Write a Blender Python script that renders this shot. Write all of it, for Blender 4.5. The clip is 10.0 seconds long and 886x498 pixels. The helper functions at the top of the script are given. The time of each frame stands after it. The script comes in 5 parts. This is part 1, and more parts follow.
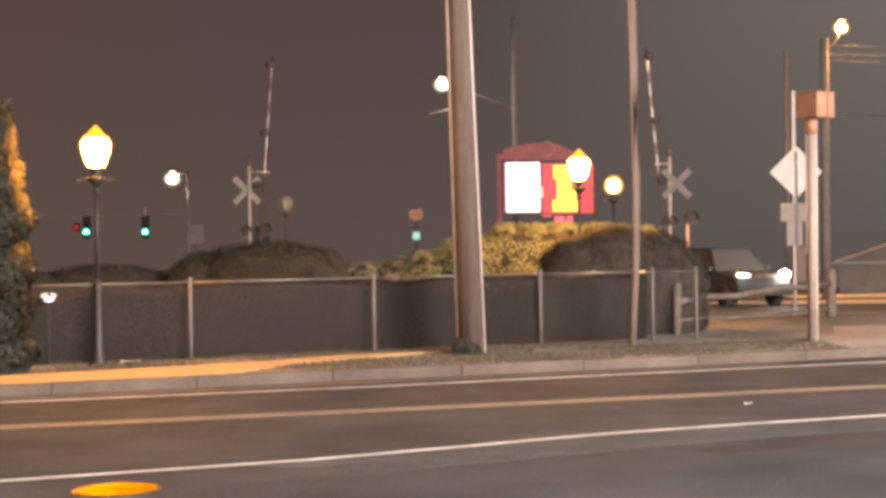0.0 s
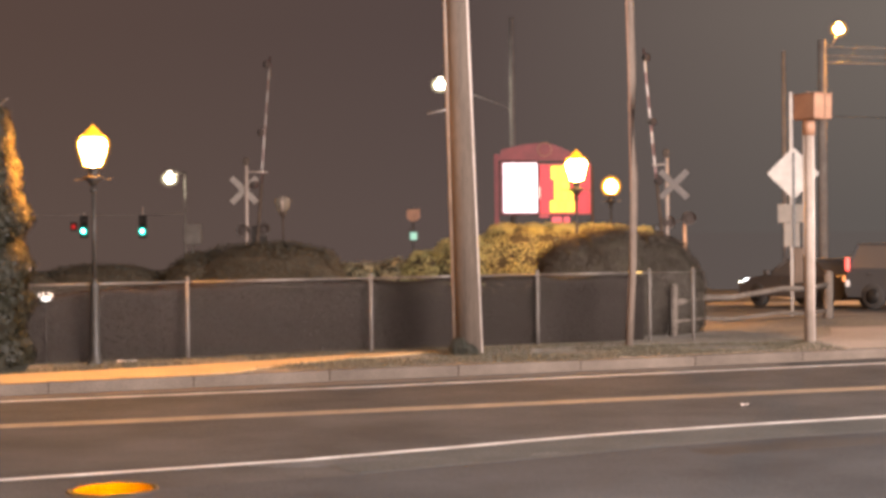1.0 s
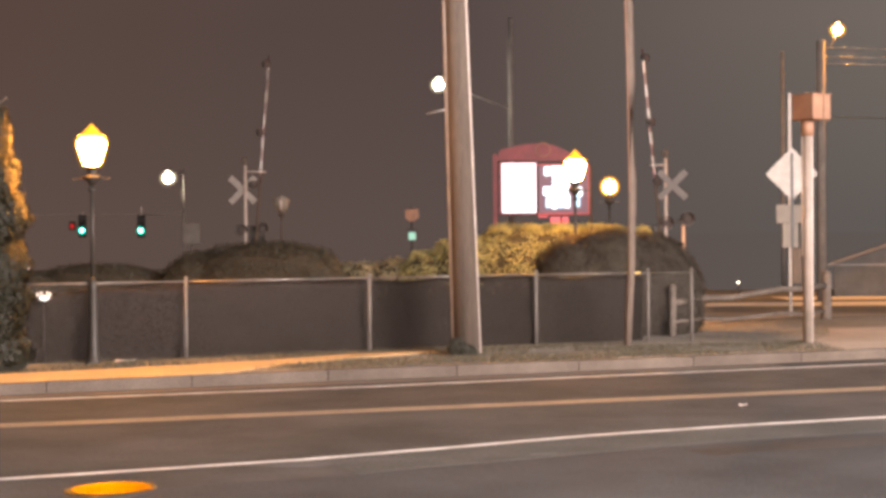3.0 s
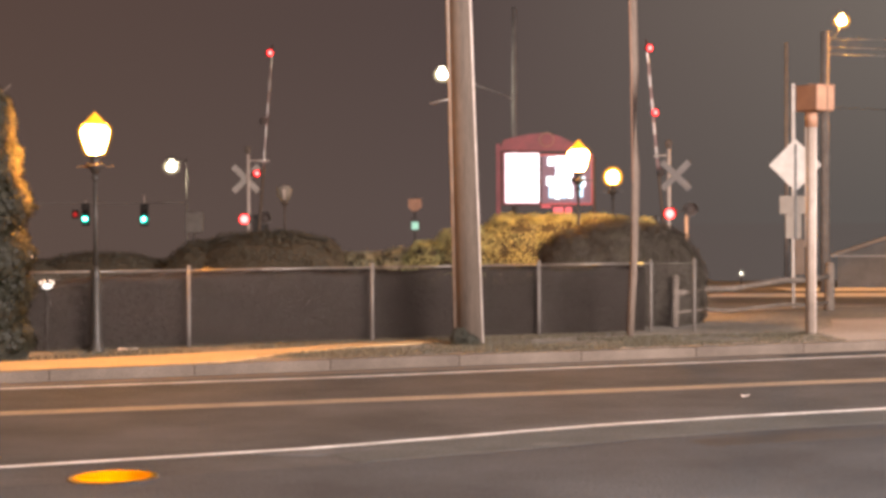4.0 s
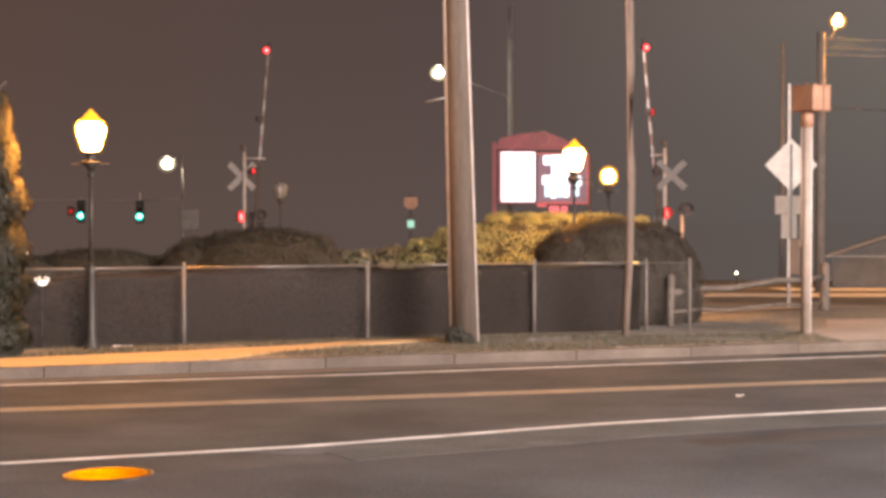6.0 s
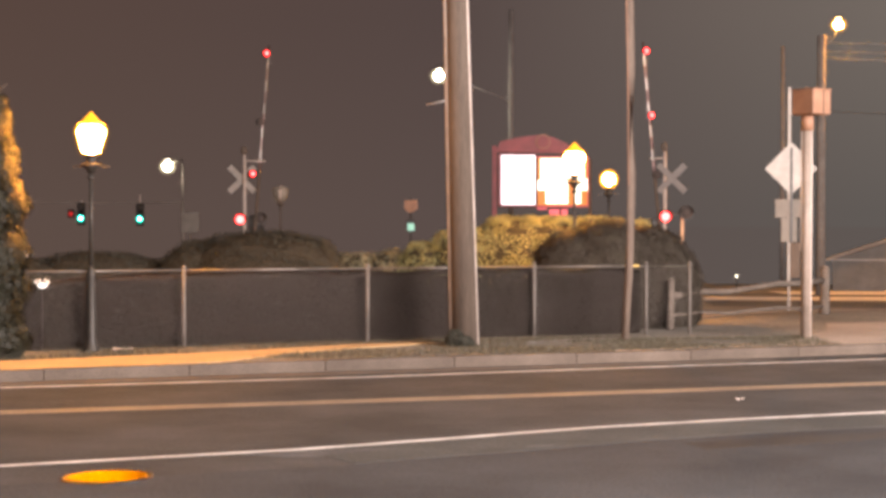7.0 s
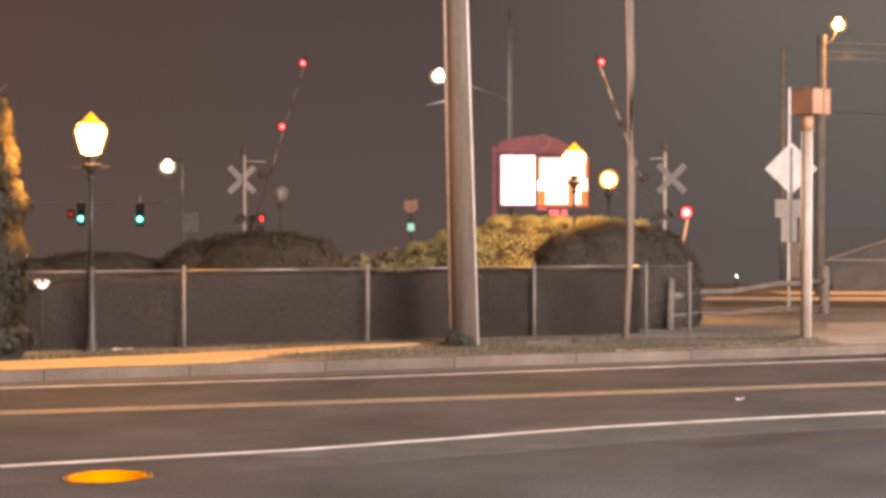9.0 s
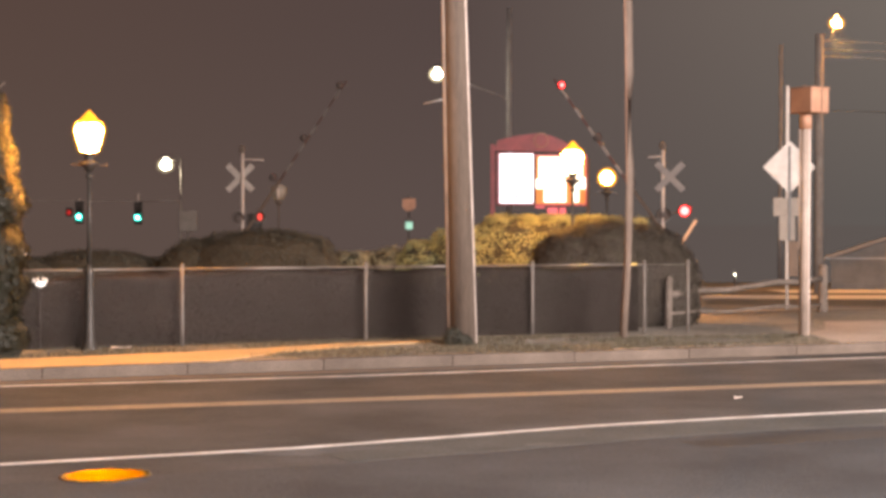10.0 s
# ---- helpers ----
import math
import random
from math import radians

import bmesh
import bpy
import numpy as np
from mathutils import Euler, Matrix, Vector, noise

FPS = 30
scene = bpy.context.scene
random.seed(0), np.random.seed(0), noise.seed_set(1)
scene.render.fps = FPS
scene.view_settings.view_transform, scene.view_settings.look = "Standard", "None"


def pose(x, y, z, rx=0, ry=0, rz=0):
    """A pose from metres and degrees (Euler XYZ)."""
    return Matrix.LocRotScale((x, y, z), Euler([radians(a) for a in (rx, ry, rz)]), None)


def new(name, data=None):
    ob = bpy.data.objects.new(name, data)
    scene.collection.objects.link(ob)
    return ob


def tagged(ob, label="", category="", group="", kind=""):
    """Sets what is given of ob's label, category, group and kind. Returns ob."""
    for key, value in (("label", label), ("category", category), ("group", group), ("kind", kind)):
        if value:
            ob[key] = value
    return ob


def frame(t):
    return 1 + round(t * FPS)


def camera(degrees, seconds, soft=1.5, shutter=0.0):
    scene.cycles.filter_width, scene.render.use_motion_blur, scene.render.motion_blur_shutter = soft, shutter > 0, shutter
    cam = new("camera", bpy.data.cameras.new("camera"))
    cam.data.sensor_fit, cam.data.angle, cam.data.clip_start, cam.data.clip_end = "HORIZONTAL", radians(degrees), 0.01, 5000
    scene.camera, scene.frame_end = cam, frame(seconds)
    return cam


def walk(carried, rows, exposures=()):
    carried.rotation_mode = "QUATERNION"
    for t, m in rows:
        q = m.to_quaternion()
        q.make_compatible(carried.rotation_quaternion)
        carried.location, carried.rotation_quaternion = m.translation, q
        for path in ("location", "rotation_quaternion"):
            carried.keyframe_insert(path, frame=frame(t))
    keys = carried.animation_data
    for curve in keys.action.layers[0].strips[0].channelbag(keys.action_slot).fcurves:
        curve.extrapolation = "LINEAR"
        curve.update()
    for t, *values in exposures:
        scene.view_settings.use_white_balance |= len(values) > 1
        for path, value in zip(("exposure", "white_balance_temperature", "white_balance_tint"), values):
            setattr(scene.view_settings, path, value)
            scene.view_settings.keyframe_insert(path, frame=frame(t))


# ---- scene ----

# ======================= camera =======================
cam = camera(30.78, 10.0, soft=3.45)


def aim(yaw, pitch, roll):
    return pose(0, 0, 1.9, 90 + pitch, 0, yaw) @ pose(0, 0, 0, 0, 0, roll)


walk(cam, [
    (0.0, aim(0.000, -0.422, -0.700)), (0.5, aim(-0.040, -0.418, -0.621)), (1.0, aim(-0.100, -0.410, -0.553)),
    (1.5, aim(-0.131, -0.383, -0.423)), (2.0, aim(-0.168, -0.378, -0.405)), (2.5, aim(-0.189, -0.333, -0.500)),
    (4.0, aim(-0.046, -0.776, -0.236)), (4.5, aim(-0.074, -0.903, -0.131)), (5.0, aim(-0.113, -0.940, -0.067)),
    (5.5, aim(-0.176, -0.899, -0.033)), (7.0, aim(-0.200, -0.723, 0.091)), (7.5, aim(-0.194, -0.709, 0.060)),
    (8.0, aim(-0.170, -0.704, 0.022)), (8.5, aim(-0.170, -0.702, 0.010)), (9.0, aim(-0.202, -0.716, 0.070)),
    (9.5, aim(-0.243, -0.742, 0.063)), (10.0, aim(-0.264, -0.776, 0.078))])

# ======================= night sky, exposure, large lights =======================
scene.view_settings.exposure = 6.06
night = bpy.data.worlds.new("night_sky")
scene.world = night
night.use_nodes = True
wn, wl = night.node_tree.nodes, night.node_tree.links
wn.clear()
w_out, w_bg = wn.new("ShaderNodeOutputWorld"), wn.new("ShaderNodeBackground")
w_tc, w_sep, w_ramp = wn.new("ShaderNodeTexCoord"), wn.new("ShaderNodeSeparateXYZ"), wn.new("ShaderNodeValToRGB")
w_map = wn.new("ShaderNodeMapRange")
w_map.inputs[1].default_value, w_map.inputs[2].default_value = -0.3, 0.3
SKY_TONES = ((0.0, (0.092, 0.060, 0.048)), (1.0, (0.100, 0.088, 0.080)), (0.5, (0.088, 0.062, 0.055)))
HIGH_TONES = ((0.0, (0.082, 0.050, 0.040)), (1.0, (0.148, 0.123, 0.106)), (0.5, (0.076, 0.052, 0.047)))
SKY_STRENGTH = 0.0182
w_ramp_high, w_mix = wn.new("ShaderNodeValToRGB"), wn.new("ShaderNodeMix")
for ramp_node, tones in ((w_ramp, SKY_TONES), (w_ramp_high, HIGH_TONES)):
    for k, (at, colour) in enumerate(tones):
        e = ramp_node.color_ramp.elements[k] if k < 2 else ramp_node.color_ramp.elements.new(at)
        e.position, e.color = at, (*colour, 1)
    wl.new(w_map.outputs[0], ramp_node.inputs[0])
wl.new(w_tc.outputs["Generated"], w_sep.inputs[0])
wl.new(w_sep.outputs["X"], w_map.inputs[0])
w_high = wn.new("ShaderNodeMapRange")
w_high.inputs[1].default_value, w_high.inputs[2].default_value = 0.01, 0.13
w_mix.data_type = "RGBA"
wl.new(w_sep.outputs["Z"], w_high.inputs[0])
wl.new(w_high.outputs[0], w_mix.inputs[0])
wl.new(w_ramp.outputs[0], w_mix.inputs[6])
wl.new(w_ramp_high.outputs[0], w_mix.inputs[7])
wl.new(w_mix.outputs[2], w_bg.inputs["Color"])
w_bg.inputs["Strength"].default_value = SKY_STRENGTH
wl.new(w_bg.outputs[0], w_out.inputs[0])


def point_lamp(name, x, y, z, watts, colour, radius=0.15):
    data = bpy.data.lights.new(name, "POINT")
    data.energy, data.color, data.shadow_soft_size = watts, colour, radius
    ob = new(name, data)
    ob.location = (x, y, z)
    return ob


# unseen fill lamps added behind the camera for the light from the front
FILL_LAMPS = [(-3.0, -6.0, 9.0, 40, (1.0, 0.44, 0.20)), (4.0, -9.0, 9.0, 260, (1.0, 0.84, 0.79)), (16.0, -2.0, 9.0, 1050, (1.0, 0.84, 0.79)), (22.0, 4.0, 9.0, 1000, (1.0, 0.84, 0.78))]
for x, y, z, watts, tone in FILL_LAMPS:
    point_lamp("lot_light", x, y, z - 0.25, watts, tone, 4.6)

# ======================= materials =======================


def nodes_of(name):
    m = bpy.data.materials.new(name)
    m.use_nodes = True
    return m, m.node_tree.nodes, m.node_tree.links, m.node_tree.nodes["Principled BSDF"]


def surface(name, a, b, scale=6.0, rough=0.8, metal=0.0, bump=0.15, fine=60.0, fleck=0.25, stretch=(1, 1, 1), random_amount=0.0, spec=0.4):
    """Two colours mixed at a broad scale, broken by a fine grain, with relief."""
    m, n, l, bsdf = nodes_of(name)
    tc, mp = n.new("ShaderNodeTexCoord"), n.new("ShaderNodeMapping")
    mp.inputs["Scale"].default_value = stretch
    l.new(tc.outputs["Object"], mp.inputs[0])
    big, small = n.new("ShaderNodeTexNoise"), n.new("ShaderNodeTexNoise")
    big.inputs["Scale"].default_value, big.inputs["Detail"].default_value, big.inputs["Roughness"].default_value = scale, 5, 0.6
    small.inputs["Scale"].default_value, small.inputs["Detail"].default_value = fine, 3
    l.new(mp.outputs[0], big.inputs["Vector"])
    l.new(mp.outputs[0], small.inputs["Vector"])
    ramp = n.new("ShaderNodeValToRGB")
    ramp.color_ramp.elements[0].position, ramp.color_ramp.elements[1].position = 0.35, 0.66
    ramp.color_ramp.elements[0].color, ramp.color_ramp.elements[1].color = (*a, 1), (*b, 1)
    l.new(big.outputs["Fac"], ramp.inputs[0])
    mr = n.new("ShaderNodeMapRange")
    mr.inputs[1].default_value, mr.inputs[2].default_value = 0.3, 0.7
    mr.inputs[3].default_value, mr.inputs[4].default_value = 1 - fleck, 1 + fleck
    l.new(small.outputs["Fac"], mr.inputs[0])
    mul = n.new("ShaderNodeVectorMath")
    mul.operation = "SCALE"
    l.new(ramp.outputs[0], mul.inputs[0])
    l.new(mr.outputs[0], mul.inputs["Scale"])
    out = mul.outputs[0]
    if random_amount:
        info, mr2, mul2 = n.new("ShaderNodeObjectInfo"), n.new("ShaderNodeMapRange"), n.new("ShaderNodeVectorMath")
        mr2.inputs[3].default_value, mr2.inputs[4].default_value = 1 - random_amount, 1 + random_amount
        mul2.operation = "SCALE"
        l.new(info.outputs["Random"], mr2.inputs[0])
        l.new(out, mul2.inputs[0])
        l.new(mr2.outputs[0], mul2.inputs["Scale"])
        out = mul2.outputs[0]
    l.new(out, bsdf.inputs["Base Color"])
    bp = n.new("ShaderNodeBump")
    bp.inputs["Strength"].default_value, bp.inputs["Distance"].default_value = bump, 0.02
    l.new(small.outputs["Fac"], bp.inputs["Height"])
    l.new(bp.outputs[0], bsdf.inputs["Normal"])
    bsdf.inputs["Roughness"].default_value, bsdf.inputs["Metallic"].default_value = rough, metal
    bsdf.inputs["Specular IOR Level"].default_value = spec
    return m


def leafy(name, a, b, spec=0.3):
    m, n, l, bsdf = nodes_of(name)
    geo, ramp = n.new("ShaderNodeNewGeometry"), n.new("ShaderNodeValToRGB")
    ramp.color_ramp.elements[0].color, ramp.color_ramp.elements[1].color = (*a, 1), (*b, 1)
    l.new(geo.outputs["Random Per Island"], ramp.inputs[0])
    l.new(ramp.outputs[0], bsdf.inputs["Base Color"])
    bsdf.inputs["Roughness"].default_value = 0.55
    bsdf.inputs["Specular IOR Level"].default_value = spec
    return m


def glow(name, colour, strength):
    m, n, l, bsdf = nodes_of(name)
    bsdf.inputs["Base Color"].default_value = (*[min(1, c * 0.5) for c in colour], 1)
    bsdf.inputs["Emission Color"].default_value = (*colour, 1)
    bsdf.inputs["Emission Strength"].default_value = strength
    return m


def glossy(name, colour, rough=0.15, metal=0.0, spec=0.5):
    m, n, l, bsdf = nodes_of(name)
    tc, noi, mr = n.new("ShaderNodeTexCoord"), n.new("ShaderNodeTexNoise"), n.new("ShaderNodeMapRange")
    noi.inputs["Scale"].default_value = 14
    mr.inputs[3].default_value, mr.inputs[4].default_value = rough * 0.7, rough * 1.4
    l.new(tc.outputs["Object"], noi.inputs["Vector"])
    l.new(noi.outputs["Fac"], mr.inputs[0])
    l.new(mr.outputs[0], bsdf.inputs["Roughness"])
    bsdf.inputs["Base Color"].default_value = (*colour, 1)
    bsdf.inputs["Metallic"].default_value = metal
    bsdf.inputs["Specular IOR Level"].default_value = spec
    return m


ASPHALT = surface("asphalt", (0.036, 0.035, 0.034), (0.066, 0.063, 0.061), 0.55, 0.9, bump=0.5, fine=45, fleck=0.35, spec=0.15)
ASPHALT_OLD = surface("asphalt_old", (0.029, 0.0305, 0.0325), (0.049, 0.0515, 0.0545), 0.5, 0.85, bump=0.5, fine=38, fleck=0.35, spec=0.15)
SIDE_ASPHALT = surface("dusty_asphalt", (0.042, 0.040, 0.038), (0.064, 0.061, 0.057), 0.4, 0.85, bump=0.4, fine=20, fleck=0.25)
# street band coloured paler where the street lamp lights it
LAMPLIT_STREET = surface("lamplit_street_concrete", (0.54, 0.50, 0.44), (0.66, 0.62, 0.55), 0.8, 0.85, bump=0.2, fine=30, fleck=0.12)
FAR_CONCRETE = surface("far_pavement_concrete", (0.56, 0.53, 0.47), (0.68, 0.64, 0.58), 0.8, 0.85, bump=0.2, fine=30, fleck=0.1)
PATCH = surface("tar_patch", (0.027, 0.026, 0.0255), (0.040, 0.0385, 0.0375), 0.9, 0.8, bump=0.3, fine=50, fleck=0.3, spec=0.15)
STRIP_ASPHALT = surface("pale_strip_asphalt", (0.046, 0.047, 0.0455), (0.068, 0.069, 0.066), 0.9, 0.9, bump=0.5, fine=42, fleck=0.35, spec=0.12)
CONCRETE = surface("concrete", (0.060, 0.046, 0.036), (0.096, 0.076, 0.061), 1.3, 0.85, bump=0.3, fine=40, fleck=0.2, random_amount=0.12)
# slab colour carries some of the lantern's orange light
WALKWAY = surface("orange_tinted_walkway", (0.37, 0.260, 0.130), (0.46, 0.322, 0.165), 0.8, 0.85, bump=0.25, fine=40, fleck=0.15, random_amount=0.08)
GRASS_SOIL = surface("grass_soil", (0.095, 0.087, 0.072), (0.18, 0.162, 0.135), 0.45, 0.95, bump=0.9, fine=14, fleck=0.4)
PATH_DUST = surface("worn_path_dust", (0.11, 0.10, 0.09), (0.19, 0.175, 0.155), 0.7, 0.9, bump=0.4, fine=18, fleck=0.3)
SAND = surface("sandy_apron", (0.20, 0.172, 0.148), (0.31, 0.268, 0.232), 0.5, 0.9, bump=0.4, fine=18, fleck=0.25)
WHITE_PAINT = surface("road_paint_white", (0.28, 0.265, 0.25), (0.46, 0.44, 0.42), 2.2, 0.7, bump=0.2, fine=35, fleck=0.3)
YELLOW_PAINT = surface("road_paint_yellow", (0.18, 0.130, 0.085), (0.26, 0.19, 0.125), 1.6, 0.7, bump=0.2, fine=35, fleck=0.3)
WOOD_POLE = surface("weathered_pole_wood", (0.066, 0.050, 0.039), (0.094, 0.072, 0.056), 3.0, 0.85, bump=0.4, fine=24, fleck=0.18, stretch=(3, 3, 0.25))
RAIL_WOOD = surface("split_rail_wood", (0.084, 0.068, 0.056), (0.135, 0.112, 0.094), 3.0, 0.9, bump=0.6, fine=30, fleck=0.3, stretch=(1, 1, 1))
SERVICE_WOOD = surface("service_pole_wood", (0.094, 0.070, 0.056), (0.132, 0.102, 0.082), 3.0, 0.85, bump=0.4, fine=24, fleck=0.2, stretch=(3, 3, 0.25))
FENCE_STEEL = surface("fence_zinc", (0.115, 0.104, 0.096), (0.165, 0.150, 0.139), 5, 0.36, metal=0.45, bump=0.08, fine=60, fleck=0.15)
FENCE_POST = surface("dull_post_zinc", (0.098, 0.089, 0.082), (0.138, 0.126, 0.116), 5, 0.7, metal=0.1, bump=0.1, fine=60, fleck=0.15, spec=0.25)
STEEL = surface("galvanised_steel", (0.15, 0.14, 0.13), (0.23, 0.215, 0.20), 5, 0.5, metal=0.2, bump=0.1, fine=60, fleck=0.12)
PLATE_BACK = surface("dull_plate_back", (0.10, 0.091, 0.079), (0.14, 0.127, 0.110), 3, 0.6, metal=0.1, bump=0.05, fine=40, fleck=0.1)
ALU = surface("sign_back_aluminium", (0.15, 0.143, 0.133), (0.22, 0.21, 0.196), 3, 0.5, metal=0.25, bump=0.05, fine=40, fleck=0.08)
DARK_METAL = surface("dark_painted_metal", (0.015, 0.015, 0.015), (0.03, 0.029, 0.028), 6, 0.45, metal=0.3, bump=0.1, fine=50, fleck=0.2)
WHITE_SHEET = surface("white_sheeting", (0.24, 0.225, 0.205), (0.32, 0.30, 0.28), 4, 0.5, bump=0.05, fine=40, fleck=0.08)
# darker copy of the crossbuck sheeting for gate B's weaker light
BUCK_DIM = surface("dimmed_crossbuck", (0.11, 0.10, 0.095), (0.15, 0.137, 0.130), 4, 0.55, bump=0.05, fine=40, fleck=0.08)
ARM_WHITE = surface("arm_sheeting_white", (0.145, 0.135, 0.128), (0.20, 0.19, 0.18), 4, 0.22, metal=0.5, bump=0.02, fine=40, fleck=0.15)
ARM_RED = surface("arm_sheeting_red", (0.082, 0.056, 0.052), (0.105, 0.072, 0.066), 4, 0.22, metal=0.45, bump=0.02, fine=40, fleck=0.15)
# gate B's arm gets brighter copies to stand for its stronger light
ARM_WHITE_LIT = surface("arm_sheeting_white_lit", (0.29, 0.265, 0.25), (0.38, 0.35, 0.33), 4, 0.22, metal=0.4, bump=0.02, fine=40, fleck=0.12)
ARM_RED_LIT = surface("arm_sheeting_red_lit", (0.110, 0.062, 0.058), (0.14, 0.080, 0.074), 4, 0.22, metal=0.4, bump=0.02, fine=40, fleck=0.12)
# beige pushed further to orange for sodium light on box and plate
BEIGE_BOX = surface("orange_tinted_beige", (0.22, 0.120, 0.076), (0.29, 0.158, 0.100), 3, 0.6, bump=0.1, fine=40, fleck=0.1)
CONDUIT = surface("pale_conduit", (0.40, 0.345, 0.31), (0.52, 0.455, 0.41), 4, 0.5, bump=0.1, fine=40, fleck=0.12)
POST_PAINT = surface("pale_post_paint", (0.19, 0.155, 0.13), (0.27, 0.222, 0.188), 3, 0.55, bump=0.1, fine=40, fleck=0.12)
LANTERN_IRON = surface("lantern_iron", (0.022, 0.020, 0.018), (0.034, 0.031, 0.027), 6, 0.5, bump=0.05, fine=50, fleck=0.2, spec=0.35)
FAR_POLE = surface("far_grey_pole", (0.115, 0.115, 0.120), (0.150, 0.150, 0.156), 3, 0.9, bump=0.2, fine=24, fleck=0.15, spec=0.1)
# flasher grey lifted so the unlit lamps sink into the glowing sky
FLASHER_GREY = surface("sky_toned_flasher", (0.10, 0.092, 0.088), (0.13, 0.120, 0.114), 4, 0.9, bump=0.1, fine=40, fleck=0.12, spec=0.1)
LAMP_POLE = surface("weathered_grey", (0.145, 0.130, 0.118), (0.19, 0.172, 0.157), 3, 0.9, bump=0.3, fine=24, fleck=0.2, spec=0.1)
# this orange stands for lamplight on the short footpath gate arm
LAMPLIT_ORANGE = surface("lamplit_arm_orange", (0.62, 0.34, 0.17), (0.74, 0.42, 0.22), 4, 0.5, bump=0.05, fine=40, fleck=0.1)
CLAMP = surface("yellow_clamp", (0.55, 0.40, 0.12), (0.68, 0.52, 0.18), 4, 0.5, bump=0.05, fine=40, fleck=0.1)
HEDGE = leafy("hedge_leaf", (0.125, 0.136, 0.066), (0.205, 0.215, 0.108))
# small shrub's leaf colour paled for the white lamp shining on it
HEDGE_PALE = leafy("lamp_paled_shrub_leaf", (0.085, 0.083, 0.052), (0.17, 0.16, 0.105))
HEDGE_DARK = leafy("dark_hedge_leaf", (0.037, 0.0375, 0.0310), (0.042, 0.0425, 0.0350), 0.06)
# bush leaves lightened and browned to carry the lamp glare over them
BUSH_LEAF = leafy("glare_raised_bush_leaf", (0.046, 0.039, 0.032), (0.052, 0.044, 0.036), 0.06)
# row leaves darkened: the shade behind the wire is in their colour
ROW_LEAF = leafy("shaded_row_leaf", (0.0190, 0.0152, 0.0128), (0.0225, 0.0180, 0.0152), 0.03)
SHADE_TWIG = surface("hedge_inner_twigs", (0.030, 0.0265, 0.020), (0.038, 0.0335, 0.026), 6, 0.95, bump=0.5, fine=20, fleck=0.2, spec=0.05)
ARBOR = leafy("arborvitae_spray", (0.0048, 0.0052, 0.0015), (0.0098, 0.0096, 0.0029))
TWIG = surface("twig_core", (0.010, 0.010, 0.006), (0.022, 0.020, 0.012), 6, 0.95, bump=0.5, fine=20, fleck=0.3)
GRASS = leafy("grass_blade", (0.048, 0.043, 0.028), (0.088, 0.078, 0.052))
# iron and its sheen tinted orange for the lantern's reflection
TINTED_IRON = surface("orange_tinted_iron", (0.10, 0.050, 0.002), (0.16, 0.085, 0.004), 9, 0.32, metal=1.0, bump=0.05, fine=30, fleck=0.15)
for node in TINTED_IRON.node_tree.nodes:
    if node.type == "BSDF_PRINCIPLED":
        node.inputs["Specular Tint"].default_value = (0.62, 0.52, 0.008, 1)
SHED_WALL = surface("shed_siding", (0.066, 0.066, 0.064), (0.092, 0.092, 0.090), 1.5, 0.7, bump=0.2, fine=20, fleck=0.15)
SHED_ROOF = surface("shed_roofing", (0.17, 0.174, 0.178), (0.24, 0.244, 0.248), 2, 0.6, bump=0.2, fine=20, fleck=0.15)
RUBBER = surface("tyre_rubber", (0.030, 0.029, 0.028), (0.045, 0.043, 0.041), 9, 0.8, bump=0.2, fine=50, fleck=0.2)
DARK_CAR = glossy("dark_car_paint", (0.055, 0.057, 0.060), 0.6, 0.0, 0.12)
BROWN_CAR = glossy("dark_brown_car_paint", (0.066, 0.061, 0.059), 0.55, 0.0, 0.15)
CAR_GLASS = glossy("tinted_car_glass", (0.085, 0.081, 0.079), 0.3, 0.0, 0.2)
CHROME = glossy("chrome", (0.7, 0.7, 0.7), 0.12, 1.0)

SODIUM_GLASS = glow("sodium_bulb", (1.0, 0.40, 0.060), 19.0)
# weaker copy for the ball lantern, to keep orange off the ground
SODIUM_GLASS_FAR = glow("sodium_bulb_weaker", (1.0, 0.41, 0.075), 8.0)


def shell(name, tint, colour, strength):
    """Clear glass that glows weakly all over."""
    m = bpy.data.materials.new(name)
    m.use_nodes = True
    n, l = m.node_tree.nodes, m.node_tree.links
    n.clear()
    out, mix, clear, lit = n.new("ShaderNodeOutputMaterial"), n.new("ShaderNodeMixShader"), n.new("ShaderNodeBsdfTransparent"), n.new("ShaderNodeEmission")
    clear.inputs["Color"].default_value = (*tint, 1)
    lit.inputs["Color"].default_value, lit.inputs["Strength"].default_value = (*colour, 1), strength
    mix.inputs[0].default_value = 0.25
    l.new(clear.outputs[0], mix.inputs[1])
    l.new(lit.outputs[0], mix.inputs[2])
    l.new(mix.outputs[0], out.inputs[0])
    return m


# weak shell glow imitates the coloured bloom at the lamp rims
GLOBE_SHELL = shell("amber_globe_glass", (1.0, 0.93, 0.8), (1.0, 0.36, 0.012), 0.085)
WHITE_BLOOM = shell("white_bloom_shell", (1.0, 0.98, 0.93), (1.0, 0.84, 0.52), 0.045)
SODIUM_BLOOM = shell("sodium_bloom_shell", (1.0, 0.93, 0.8), (1.0, 0.38, 0.02), 0.080)
SODIUM_DOME = glow("sodium_lit_dome", (1.0, 0.36, 0.015), 0.030)
SODIUM_HEAD = glow("sodium_lamp_lens", (1.0, 0.41, 0.085), 135.0)
STRIKING = glow("striking_lamp_yellow", (1.0, 0.50, 0.02), 0.022)


